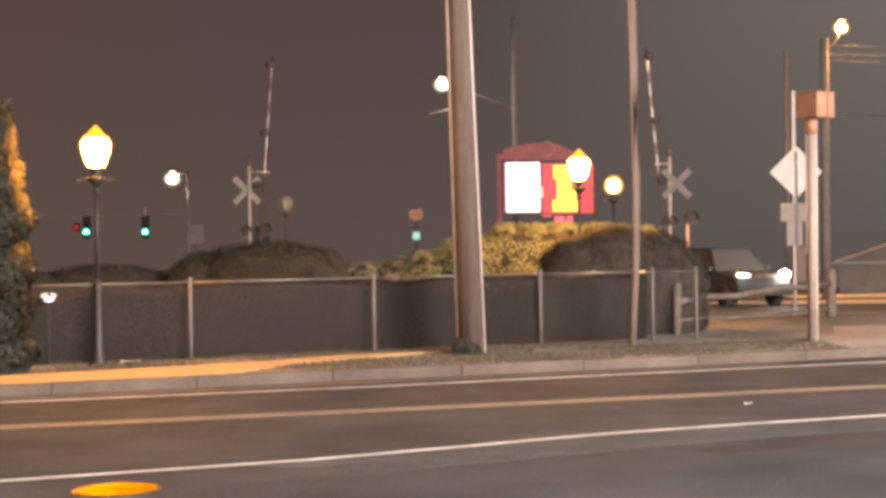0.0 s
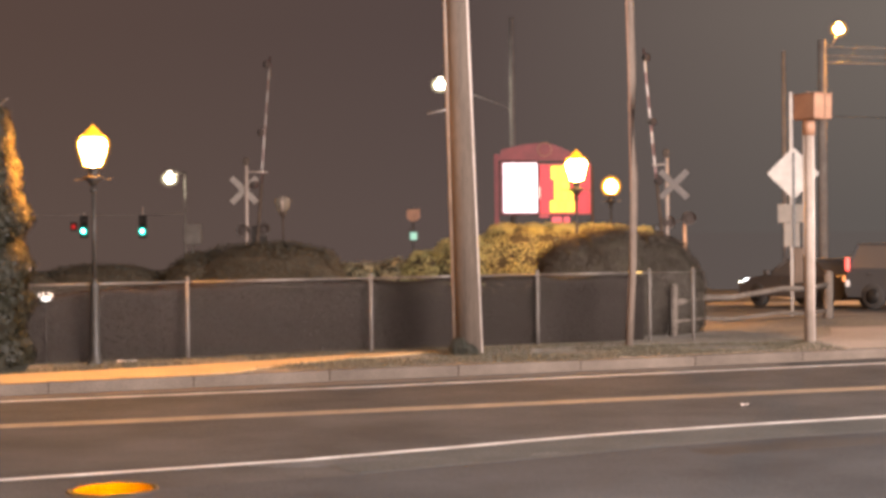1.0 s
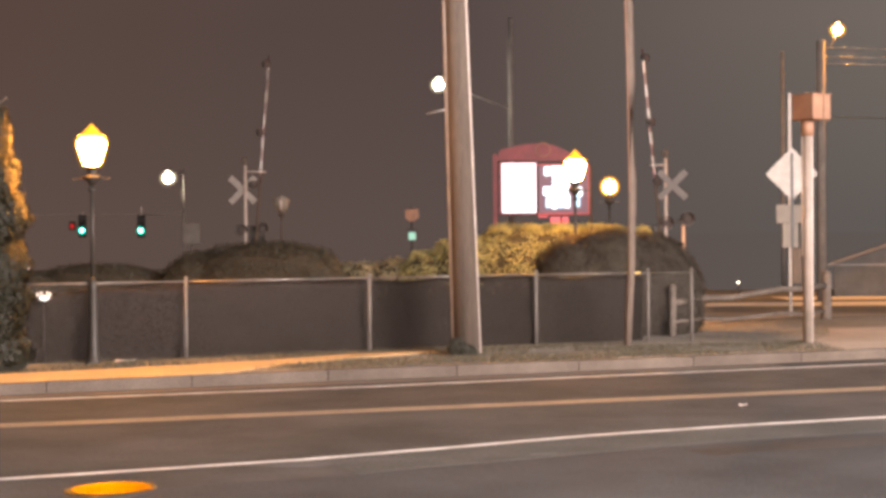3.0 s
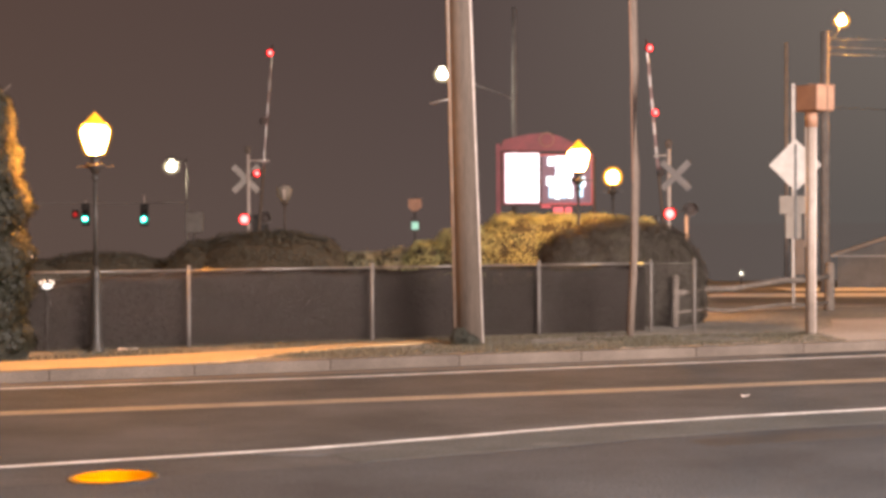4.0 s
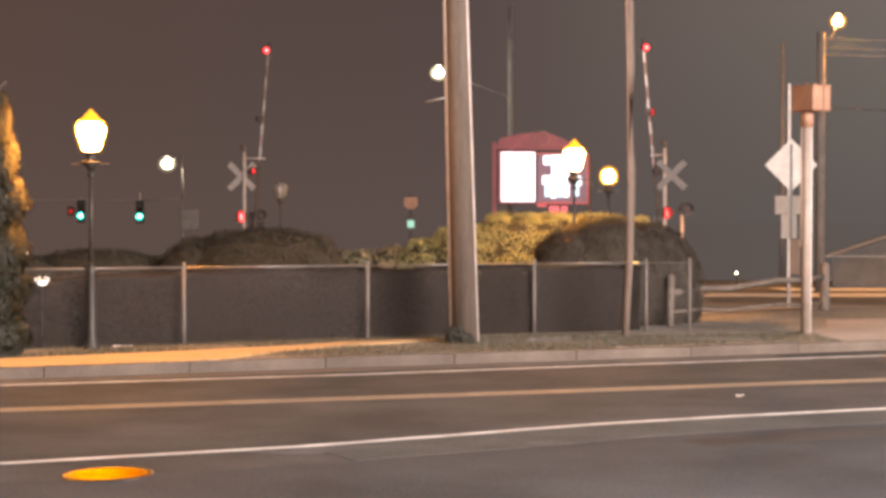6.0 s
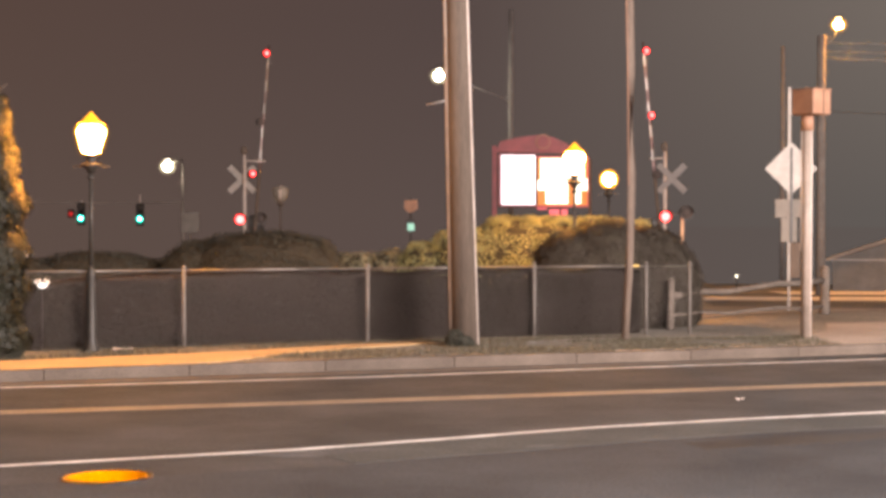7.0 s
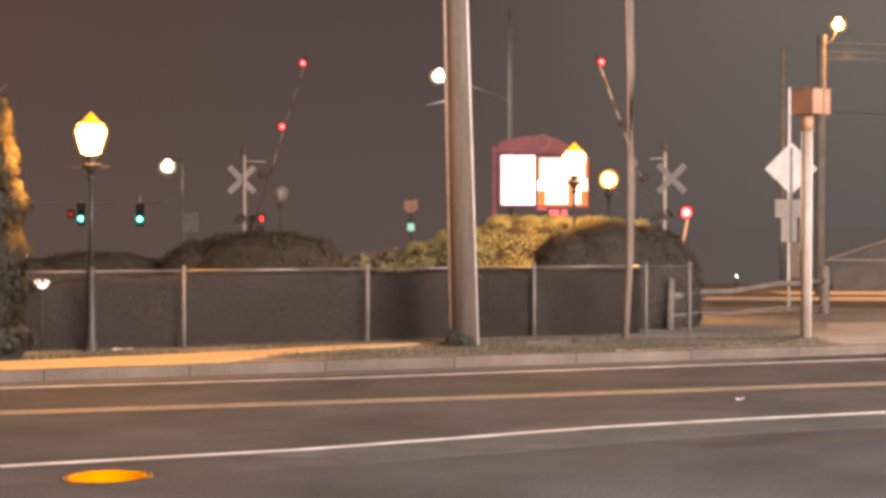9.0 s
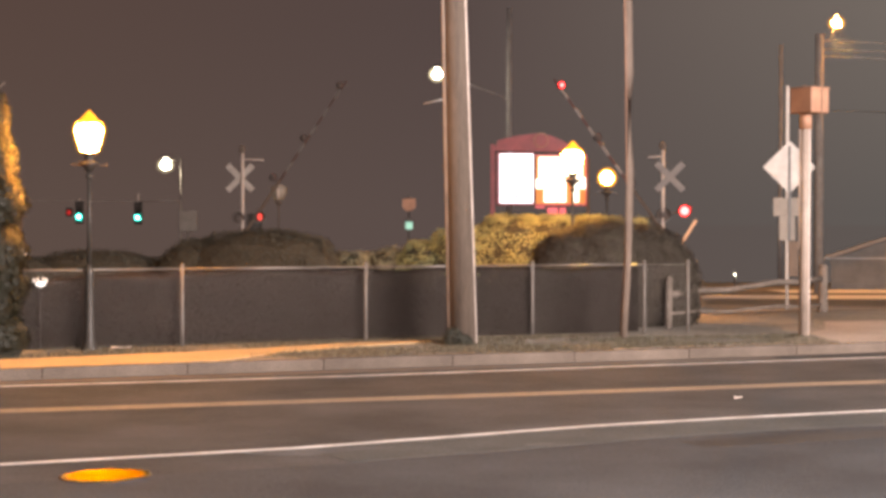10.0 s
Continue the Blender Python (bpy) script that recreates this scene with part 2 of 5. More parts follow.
def clear_glass(name, veil):
    """Thin dusty glass: clear, with a little pale diffuse veil."""
    m = bpy.data.materials.new(name)
    m.use_nodes = True
    n, l = m.node_tree.nodes, m.node_tree.links
    n.clear()
    out, mix, clear, dust = n.new("ShaderNodeOutputMaterial"), n.new("ShaderNodeMixShader"), n.new("ShaderNodeBsdfTransparent"), n.new("ShaderNodeBsdfPrincipled")
    noi, mr = n.new("ShaderNodeTexNoise"), n.new("ShaderNodeMapRange")
    noi.inputs["Scale"].default_value = 9.0
    mr.inputs[3].default_value, mr.inputs[4].default_value = veil * 0.6, veil * 1.4
    dust.inputs["Base Color"].default_value, dust.inputs["Roughness"].default_value = (0.42, 0.38, 0.32, 1), 0.35
    l.new(noi.outputs["Fac"], mr.inputs[0])
    l.new(mr.outputs[0], mix.inputs[0])
    l.new(clear.outputs[0], mix.inputs[1])
    l.new(dust.outputs[0], mix.inputs[2])
    l.new(mix.outputs[0], out.inputs[0])
    return m


CLEAR_GLASS = clear_glass("dusty_lantern_glass", 0.22)
FROSTED = surface("dull_frosted_cup", (0.19, 0.172, 0.150), (0.28, 0.252, 0.220), 7, 0.5, bump=0.1, fine=30, fleck=0.25)
WHITE_LED = glow("white_led_lens", (1.0, 0.88, 0.64), 18.0)
GREEN_CORE = glow("green_signal_core", (0.10, 1.0, 0.78), 1.2)
GREEN_LENS = glow("green_signal_lens", (0.0, 0.80, 0.54), 0.026)
RED_CORE = glow("red_lamp_core", (1.0, 0.030, 0.028), 0.50)
RED_LENS = glow("red_lamp_lens", (1.0, 0.004, 0.008), 0.040)
RED_DIM = glow("red_signal_dim", (1.0, 0.03, 0.03), 0.005)
RED_EDGE = glow("red_signal_edge", (1.0, 0.07, 0.05), 0.022)
RED_OFF = surface("unlit_red_lens", (0.056, 0.046, 0.043), (0.074, 0.060, 0.056), 9, 0.75, bump=0.05, fine=40, fleck=0.1)
LED_WHITE = glow("led_panel_white", (1.0, 0.90, 0.97), 0.034)
LED_COOL = glow("led_text_cool_white", (0.82, 0.95, 1.0), 0.05)
LED_BLUE = glow("led_text_blue", (0.50, 0.80, 1.0), 0.024)
LED_YELLOW = glow("led_text_yellow", (1.0, 0.86, 0.05), 0.030)
LED_WARM = glow("led_text_warm_white", (1.0, 0.92, 0.72), 0.045)
LED_RED_FIELD = glow("led_field_red", (1.0, 0.045, 0.07), 0.009)
LED_DARK_FIELD = glow("led_field_dark", (0.30, 0.15, 0.24), 0.0015)
LED_AMBER_FIELD = glow("led_field_amber", (1.0, 0.30, 0.02), 0.006)
SIGN_RED = surface("sign_cabinet_red", (0.15, 0.021, 0.030), (0.21, 0.030, 0.042), 3, 0.5, bump=0.05, fine=30, fleck=0.1)
SIGN_FRAME = glow("sign_frame_red", (1.0, 0.12, 0.12), 0.004)
SIGN_PINK = glow("lit_sign_strip", (1.0, 0.13, 0.16), 0.012)
HEADLIGHT = glow("headlight_beam", (1.0, 0.93, 0.82), 2.6)
HEADLIGHT_LOW = glow("headlight_low", (0.92, 0.96, 1.0), 0.15)
MARKER = glow("amber_marker", (1.0, 0.55, 0.12), 0.020)
TAIL = glow("tail_lamp", (1.0, 0.10, 0.08), 0.04)
TAIL_BRIGHT = glow("tail_lamp_bright", (1.0, 0.30, 0.10), 0.035)
# glow for the reversing lens, and for headlights reflected on the boot panel
REAR_GLOW = glow("white_rear_glow", (0.95, 0.86, 0.80), 0.0045)
SMALL_LAMP = glow("far_window_lamp", (1.0, 0.90, 0.65), 0.3)

# ======================= mesh helpers =======================


class Shape:
    """Collects rounded boxes, tubes and lofts into one mesh."""

    def __init__(self):
        self.bm = bmesh.new()
        self.index = 0

    def _mark(self, faces, mat=None):
        for f in faces:
            f.material_index = self.index if mat is None else mat

    def box(self, x0, y0, z0, x1, y1, z1, bevel=0.0, m=None):
        size = Vector((x1 - x0, y1 - y0, z1 - z0))
        mat = Matrix.Translation(((x0 + x1) / 2, (y0 + y1) / 2, (z0 + z1) / 2)) @ Matrix.Diagonal((*size, 1))
        if m is not None:
            mat = m @ mat
        r = bmesh.ops.create_cube(self.bm, size=1, matrix=mat)
        faces = {f for v in r["verts"] for f in v.link_faces}
        if bevel:
            edges = list({e for v in r["verts"] for e in v.link_edges})
            b = bmesh.ops.bevel(self.bm, geom=edges, offset=bevel, segments=1, affect="EDGES", profile=0.5)
            faces = {f for f in faces if f.is_valid} | set(b["faces"])
        self._mark(faces)
        return self

    def tube(self, a, b, ra, rb=None, seg=12, cap=True):
        rb = ra if rb is None else rb
        a, b = Vector(a), Vector(b)
        d = b - a
        q = d.to_track_quat("Z", "Y").to_matrix().to_4x4()
        mat = Matrix.Translation((a + b) / 2) @ q
        r = bmesh.ops.create_cone(self.bm, cap_ends=cap, cap_tris=False, segments=seg, radius1=ra, radius2=rb, depth=d.length, matrix=mat)
        faces = {f for v in r["verts"] for f in v.link_faces}
        for f in faces:
            f.smooth = len(f.verts) == 4
        self._mark(faces)
        return self

    def path(self, pts, r, seg=6):
        """One connected tube along the points; r: a radius or one for each point."""
        pts = [Vector(p) for p in pts]
        rs = r if isinstance(r, (list, tuple)) else [r] * len(pts)
        rings, faces = [], []
        q = None
        for i, p in enumerate(pts):
            d = (pts[min(i + 1, len(pts) - 1)] - pts[max(i - 1, 0)]).normalized()
            q = d.to_track_quat("Z", "Y").to_matrix()
            rings.append([self.bm.verts.new(p + q @ Vector((rs[i] * math.cos(2 * math.pi * k / seg), rs[i] * math.sin(2 * math.pi * k / seg), 0))) for k in range(seg)])
        for lo, hi in zip(rings[:-1], rings[1:]):
            for k in range(seg):
                f = self.bm.faces.new((lo[k], lo[(k + 1) % seg], hi[(k + 1) % seg], hi[k]))
                f.smooth = True
                faces.append(f)
        faces += [self.bm.faces.new(list(reversed(rings[0]))), self.bm.faces.new(rings[-1])]
        self._mark(faces)
        return self

    def lathe(self, profile, seg=16, origin=(0, 0, 0), axis=None):
        """profile: (radius, height) pairs turned about z, or about the axis matrix."""
        o = Matrix.Translation(origin) @ (axis if axis is not None else Matrix())
        rings = []
        for r, z in profile:
            rings.append([self.bm.verts.new(o @ Vector((r * math.cos(2 * math.pi * k / seg), r * math.sin(2 * math.pi * k / seg), z))) for k in range(seg)])
        faces = []
        for lo, hi in zip(rings[:-1], rings[1:]):
            for k in range(seg):
                f = self.bm.faces.new((lo[k], lo[(k + 1) % seg], hi[(k + 1) % seg], hi[k]))
                f.smooth = True
                faces.append(f)
        faces.append(self.bm.faces.new(list(reversed(rings[0]))))
        faces.append(self.bm.faces.new(rings[-1]))
        self._mark(faces)
        return self

    def prism(self, outline, thick, m=None):
        """outline: (x, z) corners, extruded from y=0 to y=thick."""
        m = m if m is not None else Matrix()
        a = [self.bm.verts.new(m @ Vector((x, 0, z))) for x, z in outline]
        b = [self.bm.verts.new(m @ Vector((x, thick, z))) for x, z in outline]
        faces = [self.bm.faces.new(a), self.bm.faces.new(list(reversed(b)))]
        n = len(a)
        for k in range(n):
            faces.append(self.bm.faces.new((a[(k + 1) % n], a[k], b[k], b[(k + 1) % n])))
        self._mark(faces)
        return self

    def ellipsoid(self, c, r, sub=2, rough=0.0, seed=0.0, square=2.0):
        res = bmesh.ops.create_icosphere(self.bm, subdivisions=sub, radius=1)
        for v in res["verts"]:
            k = 1 + rough * noise.noise(v.co * 2.3 + Vector((seed, seed * 0.7, 0)))
            k /= sum(abs(e) ** square for e in v.co) ** (1 / square)
            v.co = Vector((v.co.x * r[0] * k + c[0], v.co.y * r[1] * k + c[1], v.co.z * r[2] * k + c[2]))
        self._mark({f for v in res["verts"] for f in v.link_faces})
        return self

    def use(self, index):
        self.index = index
        return self


def mesh_of(name, shape, mats):
    bmesh.ops.recalc_face_normals(shape.bm, faces=shape.bm.faces)
    me = bpy.data.meshes.new(name)
    shape.bm.to_mesh(me)
    shape.bm.free()
    for m in (mats if isinstance(mats, (list, tuple)) else [mats]):
        me.materials.append(m)
    return me


def part(name, shape, mats, parent=None, label="", m=None):
    ob = new(name, mesh_of(name, shape, mats))
    if parent is not None:
        ob.parent = parent
    if m is not None:
        ob.matrix_basis = m
    if label:
        tagged(ob, label)
    return ob


def thing(name, m, label, category, group="", kind=""):
    ob = new(name)
    ob.matrix_basis = m
    return tagged(ob, label, category, group, kind)


def ribbon_mesh(name, near, far, z0, z1, mats):
    """A slab between two lines of the plan, from z0 up to z1."""
    verts, faces = [], []
    for (x, y), (u, v) in zip(near, far):
        verts += [(x, y, z0), (x, y, z1), (u, v, z1), (u, v, z0)]
    for k in range(len(near) - 1):
        a, b = 4 * k, 4 * k + 4
        for i in range(4):
            j = (i + 1) % 4
            faces.append((a + i, b + i, b + j, a + j))
    faces += [(0, 1, 2, 3), tuple(4 * (len(near) - 1) + i for i in (3, 2, 1, 0))]
    me = bpy.data.meshes.new(name)
    me.from_pydata(verts, [], faces)
    me.update()
    bm = bmesh.new()
    bm.from_mesh(me)
    bmesh.ops.recalc_face_normals(bm, faces=bm.faces)
    bm.to_mesh(me)
    bm.free()
    for m in (mats if isinstance(mats, (list, tuple)) else [mats]):
        me.materials.append(m)
    return me


def offset(line, d):
    """The line of the plan moved d metres to its left."""
    out = []
    for i, p in enumerate(line):
        a, b = Vector(line[max(i - 1, 0)]), Vector(line[min(i + 1, len(line) - 1)])
        t = (b - a).normalized()
        out.append((p[0] - t.y * d, p[1] + t.x * d))
    return out


def along(line, step):
    """Points at even steps on a line of the plan."""
    pts, carry = [tuple(line[0])], 0.0
    for a, b in zip(line[:-1], line[1:]):
        a, b = Vector(a), Vector(b)
        length = (b - a).length
        d = step - carry
        while d <= length:
            pts.append(tuple(a.lerp(b, d / length)))
            d += step
        carry = length - (d - step)
    return pts


# ======================= ground and road =======================
KERB = [(-42.0, 3.2), (-25.0, 11.15), (-12.0, 16.9), (-5.43, 19.72), (-1.25, 21.4), (2.45, 22.75), (5.2, 23.8), (7.0, 24.6), (12.0, 27.0), (24.0, 32.4), (44.0, 41.0)]
EDGE_NEAR = [(-42.0, -3.2), (-25.0, 3.9), (-12.0, 9.3), (-3.55, 12.81), (-1.16, 13.83), (0.08, 14.53), (1.45, 15.34), (3.0, 16.04), (4.6, 16.66), (9.0, 18.55), (24.0, 25.0), (44.0, 33.4)]
CENTRE = [(-42.0, 3.0), (-25.0, 9.2), (-12.0, 13.85), (-4.57, 16.53), (0.4, 18.1), (5.42, 19.78), (24.0, 26.2), (44.0, 33.8)]
EDGE_FAR = [(-42.0, 2.4), (-25.0, 10.4), (-12.0, 16.2), (-5.28, 19.09), (-1.06, 20.50), (2.6, 22.0), (6.47, 23.5), (12.0, 25.9), (24.0, 31.3), (44.0, 39.9)]


def land(x, y):
    """Height of the land beyond the kerb: level verge, falling gently to the side street."""
    if y < 34.0:
        return 0.11
    side = min(1.0, max(0.0, (x / y - 0.150) / 0.012))
    fall = 0.026 * min(y - 34.0, 18.0) + 0.009 * min(max(y - 52.0, 0.0), 10.0)
    return 0.11 - side * fall


def kerb_at(x):
    return float(np.interp(x, [p[0] for p in KERB], [p[1] for p in KERB]))


def ground_sheet():
    verts, faces = [], []
    xs = [-900.0, -300.0, -120.0, -60.0] + [-40.0 + 2.0 * k for k in range(17)] + [-6.0 + 0.75 * k for k in range(35)] + [22.0, 26.0, 32.0, 44.0, 70.0, 150.0, 400.0, 900.0]
    steps = [0.0, 2.0, 4.0, 6.0, 7.5, 9.0, 10.5, 12.0, 14.0, 16.0, 18.0, 20.0, 22.5, 25.0, 28.0, 32.0, 38.0, 46.0, 60.0, 90.0, 300.0, 2400.0]
    for x in xs:
        y0 = kerb_at(x) + 0.09
        verts += [(x, -900.0, -0.03), (x, y0, -0.03)]
        verts += [(x, y0 + d, land(x, y0 + d)) for d in steps]
    n = len(steps) + 2
    for i in range(len(xs) - 1):
        for j in range(n - 1):
            faces.append((i * n + j, (i + 1) * n + j, (i + 1) * n + j + 1, i * n + j + 1))
    me = bpy.data.meshes.new("ground")
    me.from_pydata(verts, [], faces)
    me.materials.append(GRASS_SOIL)
    tagged(new("ground", me), "dark grass and bare soil under night sky", "ground", kind="structure")


def draped(name, near, far, lift, mat, label, category, rows=8, cols=14):
    """A sheet that follows the land between two lines of the plan."""
    def sample(line, f):
        k = min(int(f * (len(line) - 1)), len(line) - 2)
        return Vector(line[k]).lerp(Vector(line[k + 1]), f * (len(line) - 1) - k)
    verts, faces = [], []
    for i in range(cols + 1):
        a, b = sample(near, i / cols), sample(far, i / cols)
        for j in range(rows + 1):
            p = a.lerp(b, j / rows)
            verts.append((p.x, p.y, land(p.x, p.y) + lift))
    for i in range(cols):
        for j in range(rows):
            k = i * (rows + 1) + j
            faces.append((k, k + rows + 1, k + rows + 2, k + 1))
    me = bpy.data.meshes.new(name)
    me.from_pydata(verts, [], faces)
    me.materials.append(mat)
    return tagged(new(name, me), label, category, kind="structure")


ground_sheet()
tagged(new("road", ribbon_mesh("road", [(x * 1.0 + 12, y - 42) for x, y in KERB], offset(KERB, -0.42), -0.05, 0.0, ASPHALT)),
       "dark worn asphalt road with painted lines", "road", kind="structure")


def line_on_road(label, line, width, mat, z=0.004):
    me = ribbon_mesh("road_marking", offset(line, -width / 2), offset(line, width / 2), z - 0.003, z, mat)
    return tagged(new("road_marking", me), label, "road marking", kind="structure")


line_on_road("worn white edge line on asphalt", EDGE_NEAR, 0.105, WHITE_PAINT)
line_on_road("worn white edge line beside the kerb", EDGE_FAR, 0.11, WHITE_PAINT)
line_on_road("faded yellow centre line on asphalt", offset(CENTRE, 0.10), 0.10, YELLOW_PAINT)
line_on_road("faded yellow centre line on asphalt", offset(CENTRE, -0.10), 0.10, YELLOW_PAINT)

gutter = tagged(new("gutter", ribbon_mesh("gutter", offset(KERB, -0.42), offset(KERB, 0.0), -0.05, 0.006, CONCRETE)), "stained concrete gutter pan along the kerb", "gutter", kind="structure")

# kerb stones, each one its own piece with open joints
kerb = thing("kerb", pose(0, 0, 0), "grey concrete kerb of long stones with dark joints", "kerb", kind="structure")


def kerb_stones():
    pts = along(KERB[1:9], 1.83)
    data = None
    for a, b in zip(pts[:-1], pts[1:]):
        a, b = Vector(a), Vector(b)
        if data is None:
            s = Shape()
            s.box(0.002, 0.0, -0.06, 1.828, 0.16, 0.152, bevel=0.010)
            data = mesh_of("kerb_stone", s, CONCRETE)
        ob = new("kerb_stone", data)
        ob.parent = kerb
        ob.matrix_basis = pose(a.x, a.y, random.uniform(-0.006, 0.006), 0, 0, math.degrees(math.atan2(b.y - a.y, b.x - a.x)))


# footpath of cast slabs that drifts away from the kerb
WALK_NEAR = [(-25.0, 11.45), (-12.0, 17.2), (-5.5, 19.98), (-3.6, 20.88), (-2.95, 21.25), (-2.55, 22.3), (-2.1, 22.95), (-1.25, 24.0), (0.0, 25.0)]
WALK_FAR = [(-25.0, 12.95), (-12.0, 18.7), (-5.95, 21.4), (-4.4, 22.35), (-3.6, 22.9), (-2.95, 23.3), (-2.4, 23.75), (-1.5, 24.6), (-0.1, 25.3)]


def footpath(name, near, far, step, label):
    th = thing(name, pose(0, 0, 0), label, "footpath", kind="structure")
    length = sum((Vector(b) - Vector(a)).length for a, b in zip(near[:-1], near[1:]))
    n = max(2, int(length / step))

    def sample(line, f):
        total = [(Vector(b) - Vector(a)).length for a, b in zip(line[:-1], line[1:])]
        d = f * sum(total)
        for (a, b), t in zip(zip(line[:-1], line[1:]), total):
            if d <= t + 1e-6:
                return Vector(a).lerp(Vector(b), d / t)
            d -= t
        return Vector(line[-1])
    for k in range(n):
        f0, f1 = (k + 0.008) / n, (k + 0.992) / n
        p = [sample(near, f0), sample(near, f1), sample(far, f1), sample(far, f0)]
        o = (p[0] + p[2]) / 2
        h = 0.124 + random.uniform(-0.004, 0.004)
        me = ribbon_mesh("slab", [tuple(p[0] - o), tuple(p[1] - o)], [tuple(p[3] - o), tuple(p[2] - o)], 0.05, h, WALKWAY)
        ob = new("slab", me)
        ob.parent = th
        ob.location = (o.x, o.y, 0)
    return th


# verge, apron and side street beyond the kerb
WORN = surface("worn_grey_asphalt", (0.050, 0.050, 0.051), (0.080, 0.080, 0.081), 1.6, 0.85, bump=0.4, fine=40, fleck=0.3, spec=0.15)
tagged(new("worn_patch", ribbon_mesh("worn_patch", [(-1.62, 13.48), (-1.35, 13.38), (-1.05, 13.40), (-0.75, 13.58), (-0.35, 13.86)], [(-1.62, 13.50), (-1.38, 13.58), (-1.10, 13.72), (-0.78, 13.84), (-0.35, 13.90)], -0.002, 0.0035, WORN)),
       "pale worn patch of asphalt beside the edge line", "road patch", kind="structure")
SEAM = [(0.78, 14.00), (0.90, 14.045), (1.02, 14.09)]
tagged(new("seam", ribbon_mesh("seam", offset(SEAM, -0.005), offset(SEAM, 0.006), -0.002, 0.0045, PATH_DUST)),
       "thin pale worn seam in the shoulder", "road seam", kind="structure")
tagged(new("shoulder", ribbon_mesh("shoulder", [(x + 12, y - 41.8) for x, y in EDGE_NEAR], offset(EDGE_NEAR, -1.02), -0.004, 0.0025, ASPHALT_OLD)),
       "older grey asphalt beside the edge line", "road shoulder", kind="structure")


def ragged(line, amount, seed, step=0.22):
    """A line of the plan in short steps, with an uneven edge."""
    pts = along(line, step)
    return [(x, y + amount * (noise.noise(Vector((x * 1.9, y * 0.7, seed))) + 0.6 * noise.noise(Vector((x * 6.1, y, seed + 4))))) for x, y in pts]


def road_patch(name, line, d0, d1, amount, seed, z, mat, label, category):
    """A strip of other asphalt beside a line of the plan, between two distances from it, with ragged long edges."""
    near, far = ragged(offset(line, d0), amount, seed), ragged(offset(line, d1), amount, seed + 9)
    n = min(len(near), len(far))
    tagged(new(name, ribbon_mesh(name, near[:n], far[:n], -0.004, z, mat)), label, category, kind="structure")


road_patch("shoulder_strip", EDGE_NEAR[4:9] + [(12.0, 19.84)], -0.98, -0.07, 0.035, 2.0, 0.0032, STRIP_ASPHALT, "paler older asphalt strip beside the edge line", "road shoulder")
road_patch("tar_patch", [(2.15, 14.28), (3.0, 14.62), (4.2, 15.10), (6.0, 15.86)], -0.50, -0.02, 0.05, 5.0, 0.0036, PATCH, "darker tar patch in the shoulder", "road patch")
road_patch("tar_patch", [(4.9, 23.52), (6.0, 23.98), (7.0, 24.42), (9.0, 25.36), (12.0, 26.8)], -0.30, -0.02, 0.07, 7.0, 0.0090, PATCH, "dark tar stain in the gutter", "road patch")
tagged(new("apron", ribbon_mesh("apron", [(2.6, 23.1), (5.2, 24.1), (7.0, 24.9), (12.0, 27.3), (24.0, 32.7)], [(2.6, 23.7), (5.3, 25.0), (6.9, 28.4), (7.4, 30.6), (22.0, 33.2)], 0.05, 0.120, SAND)),
       "pale sandy concrete apron beside the road", "pavement", kind="structure")
draped("side_street", [(6.6, 41.6), (8.2, 40.2), (10.5, 39.6), (14.0, 39.2), (20.0, 39.0), (34.0, 39.0)], [(6.6, 60.0), (8.6, 60.0), (11.0, 56.5), (14.0, 56.2), (20.0, 56.0), (34.0, 56.0)], 0.012, SIDE_ASPHALT,
       "grey asphalt side street towards the crossing", "road", 10, 24)
draped("pale_strip", [(7.0, 48.6), (9.5, 48.4), (14.0, 48.0), (34.0, 47.6)], [(8.0, 53.4), (9.5, 53.5), (14.0, 53.7), (34.0, 53.9)], 0.022, LAMPLIT_STREET, "concrete lanes of the side street, colour paled for the lamplight", "road", 8, 30)
draped("far_pavement", [(12.2, 55.7), (16.0, 55.7), (34.0, 55.9)], [(12.2, 59.5), (14.6, 59.5), (34.0, 59.5)], 0.03, FAR_CONCRETE, "pale far pavement under the street lamp", "pavement", 3, 16)
draped("near_path", [(4.6, 31.4), (6.2, 33.3), (8.0, 35.2), (10.0, 36.6), (20.0, 37.4)], [(4.6, 32.3), (6.1, 34.2), (7.8, 36.1), (9.8, 37.3), (20.0, 38.2)], 0.02, SAND, "worn sandy path through the verge", "path", 3, 20)
BARE_NEAR, BARE_FAR = [(1.4, 25.20), (3.3, 26.30), (6.0, 26.80)], [(1.3, 25.40), (3.2, 26.62), (5.9, 27.18)]
tagged(new("verge_strip", ribbon_mesh("verge_strip", BARE_NEAR, BARE_FAR, 0.05, 0.12, PATH_DUST)), "bare sandy strip in the verge", "path", kind="structure")

# added glowing card in the sky's tones, brightening the dark far ground
m, n, l, bsdf = nodes_of("far_glow_card")
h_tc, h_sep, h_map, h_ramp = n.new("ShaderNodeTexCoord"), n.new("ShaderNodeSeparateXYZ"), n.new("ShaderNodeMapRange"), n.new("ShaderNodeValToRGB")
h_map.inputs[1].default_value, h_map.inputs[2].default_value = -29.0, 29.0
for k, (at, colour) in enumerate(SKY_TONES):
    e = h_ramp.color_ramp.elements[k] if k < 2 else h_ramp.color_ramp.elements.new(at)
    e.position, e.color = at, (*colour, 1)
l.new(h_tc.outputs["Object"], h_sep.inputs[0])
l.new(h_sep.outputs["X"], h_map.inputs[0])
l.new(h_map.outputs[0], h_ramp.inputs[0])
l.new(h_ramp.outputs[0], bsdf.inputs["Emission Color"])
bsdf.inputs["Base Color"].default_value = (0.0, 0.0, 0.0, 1)
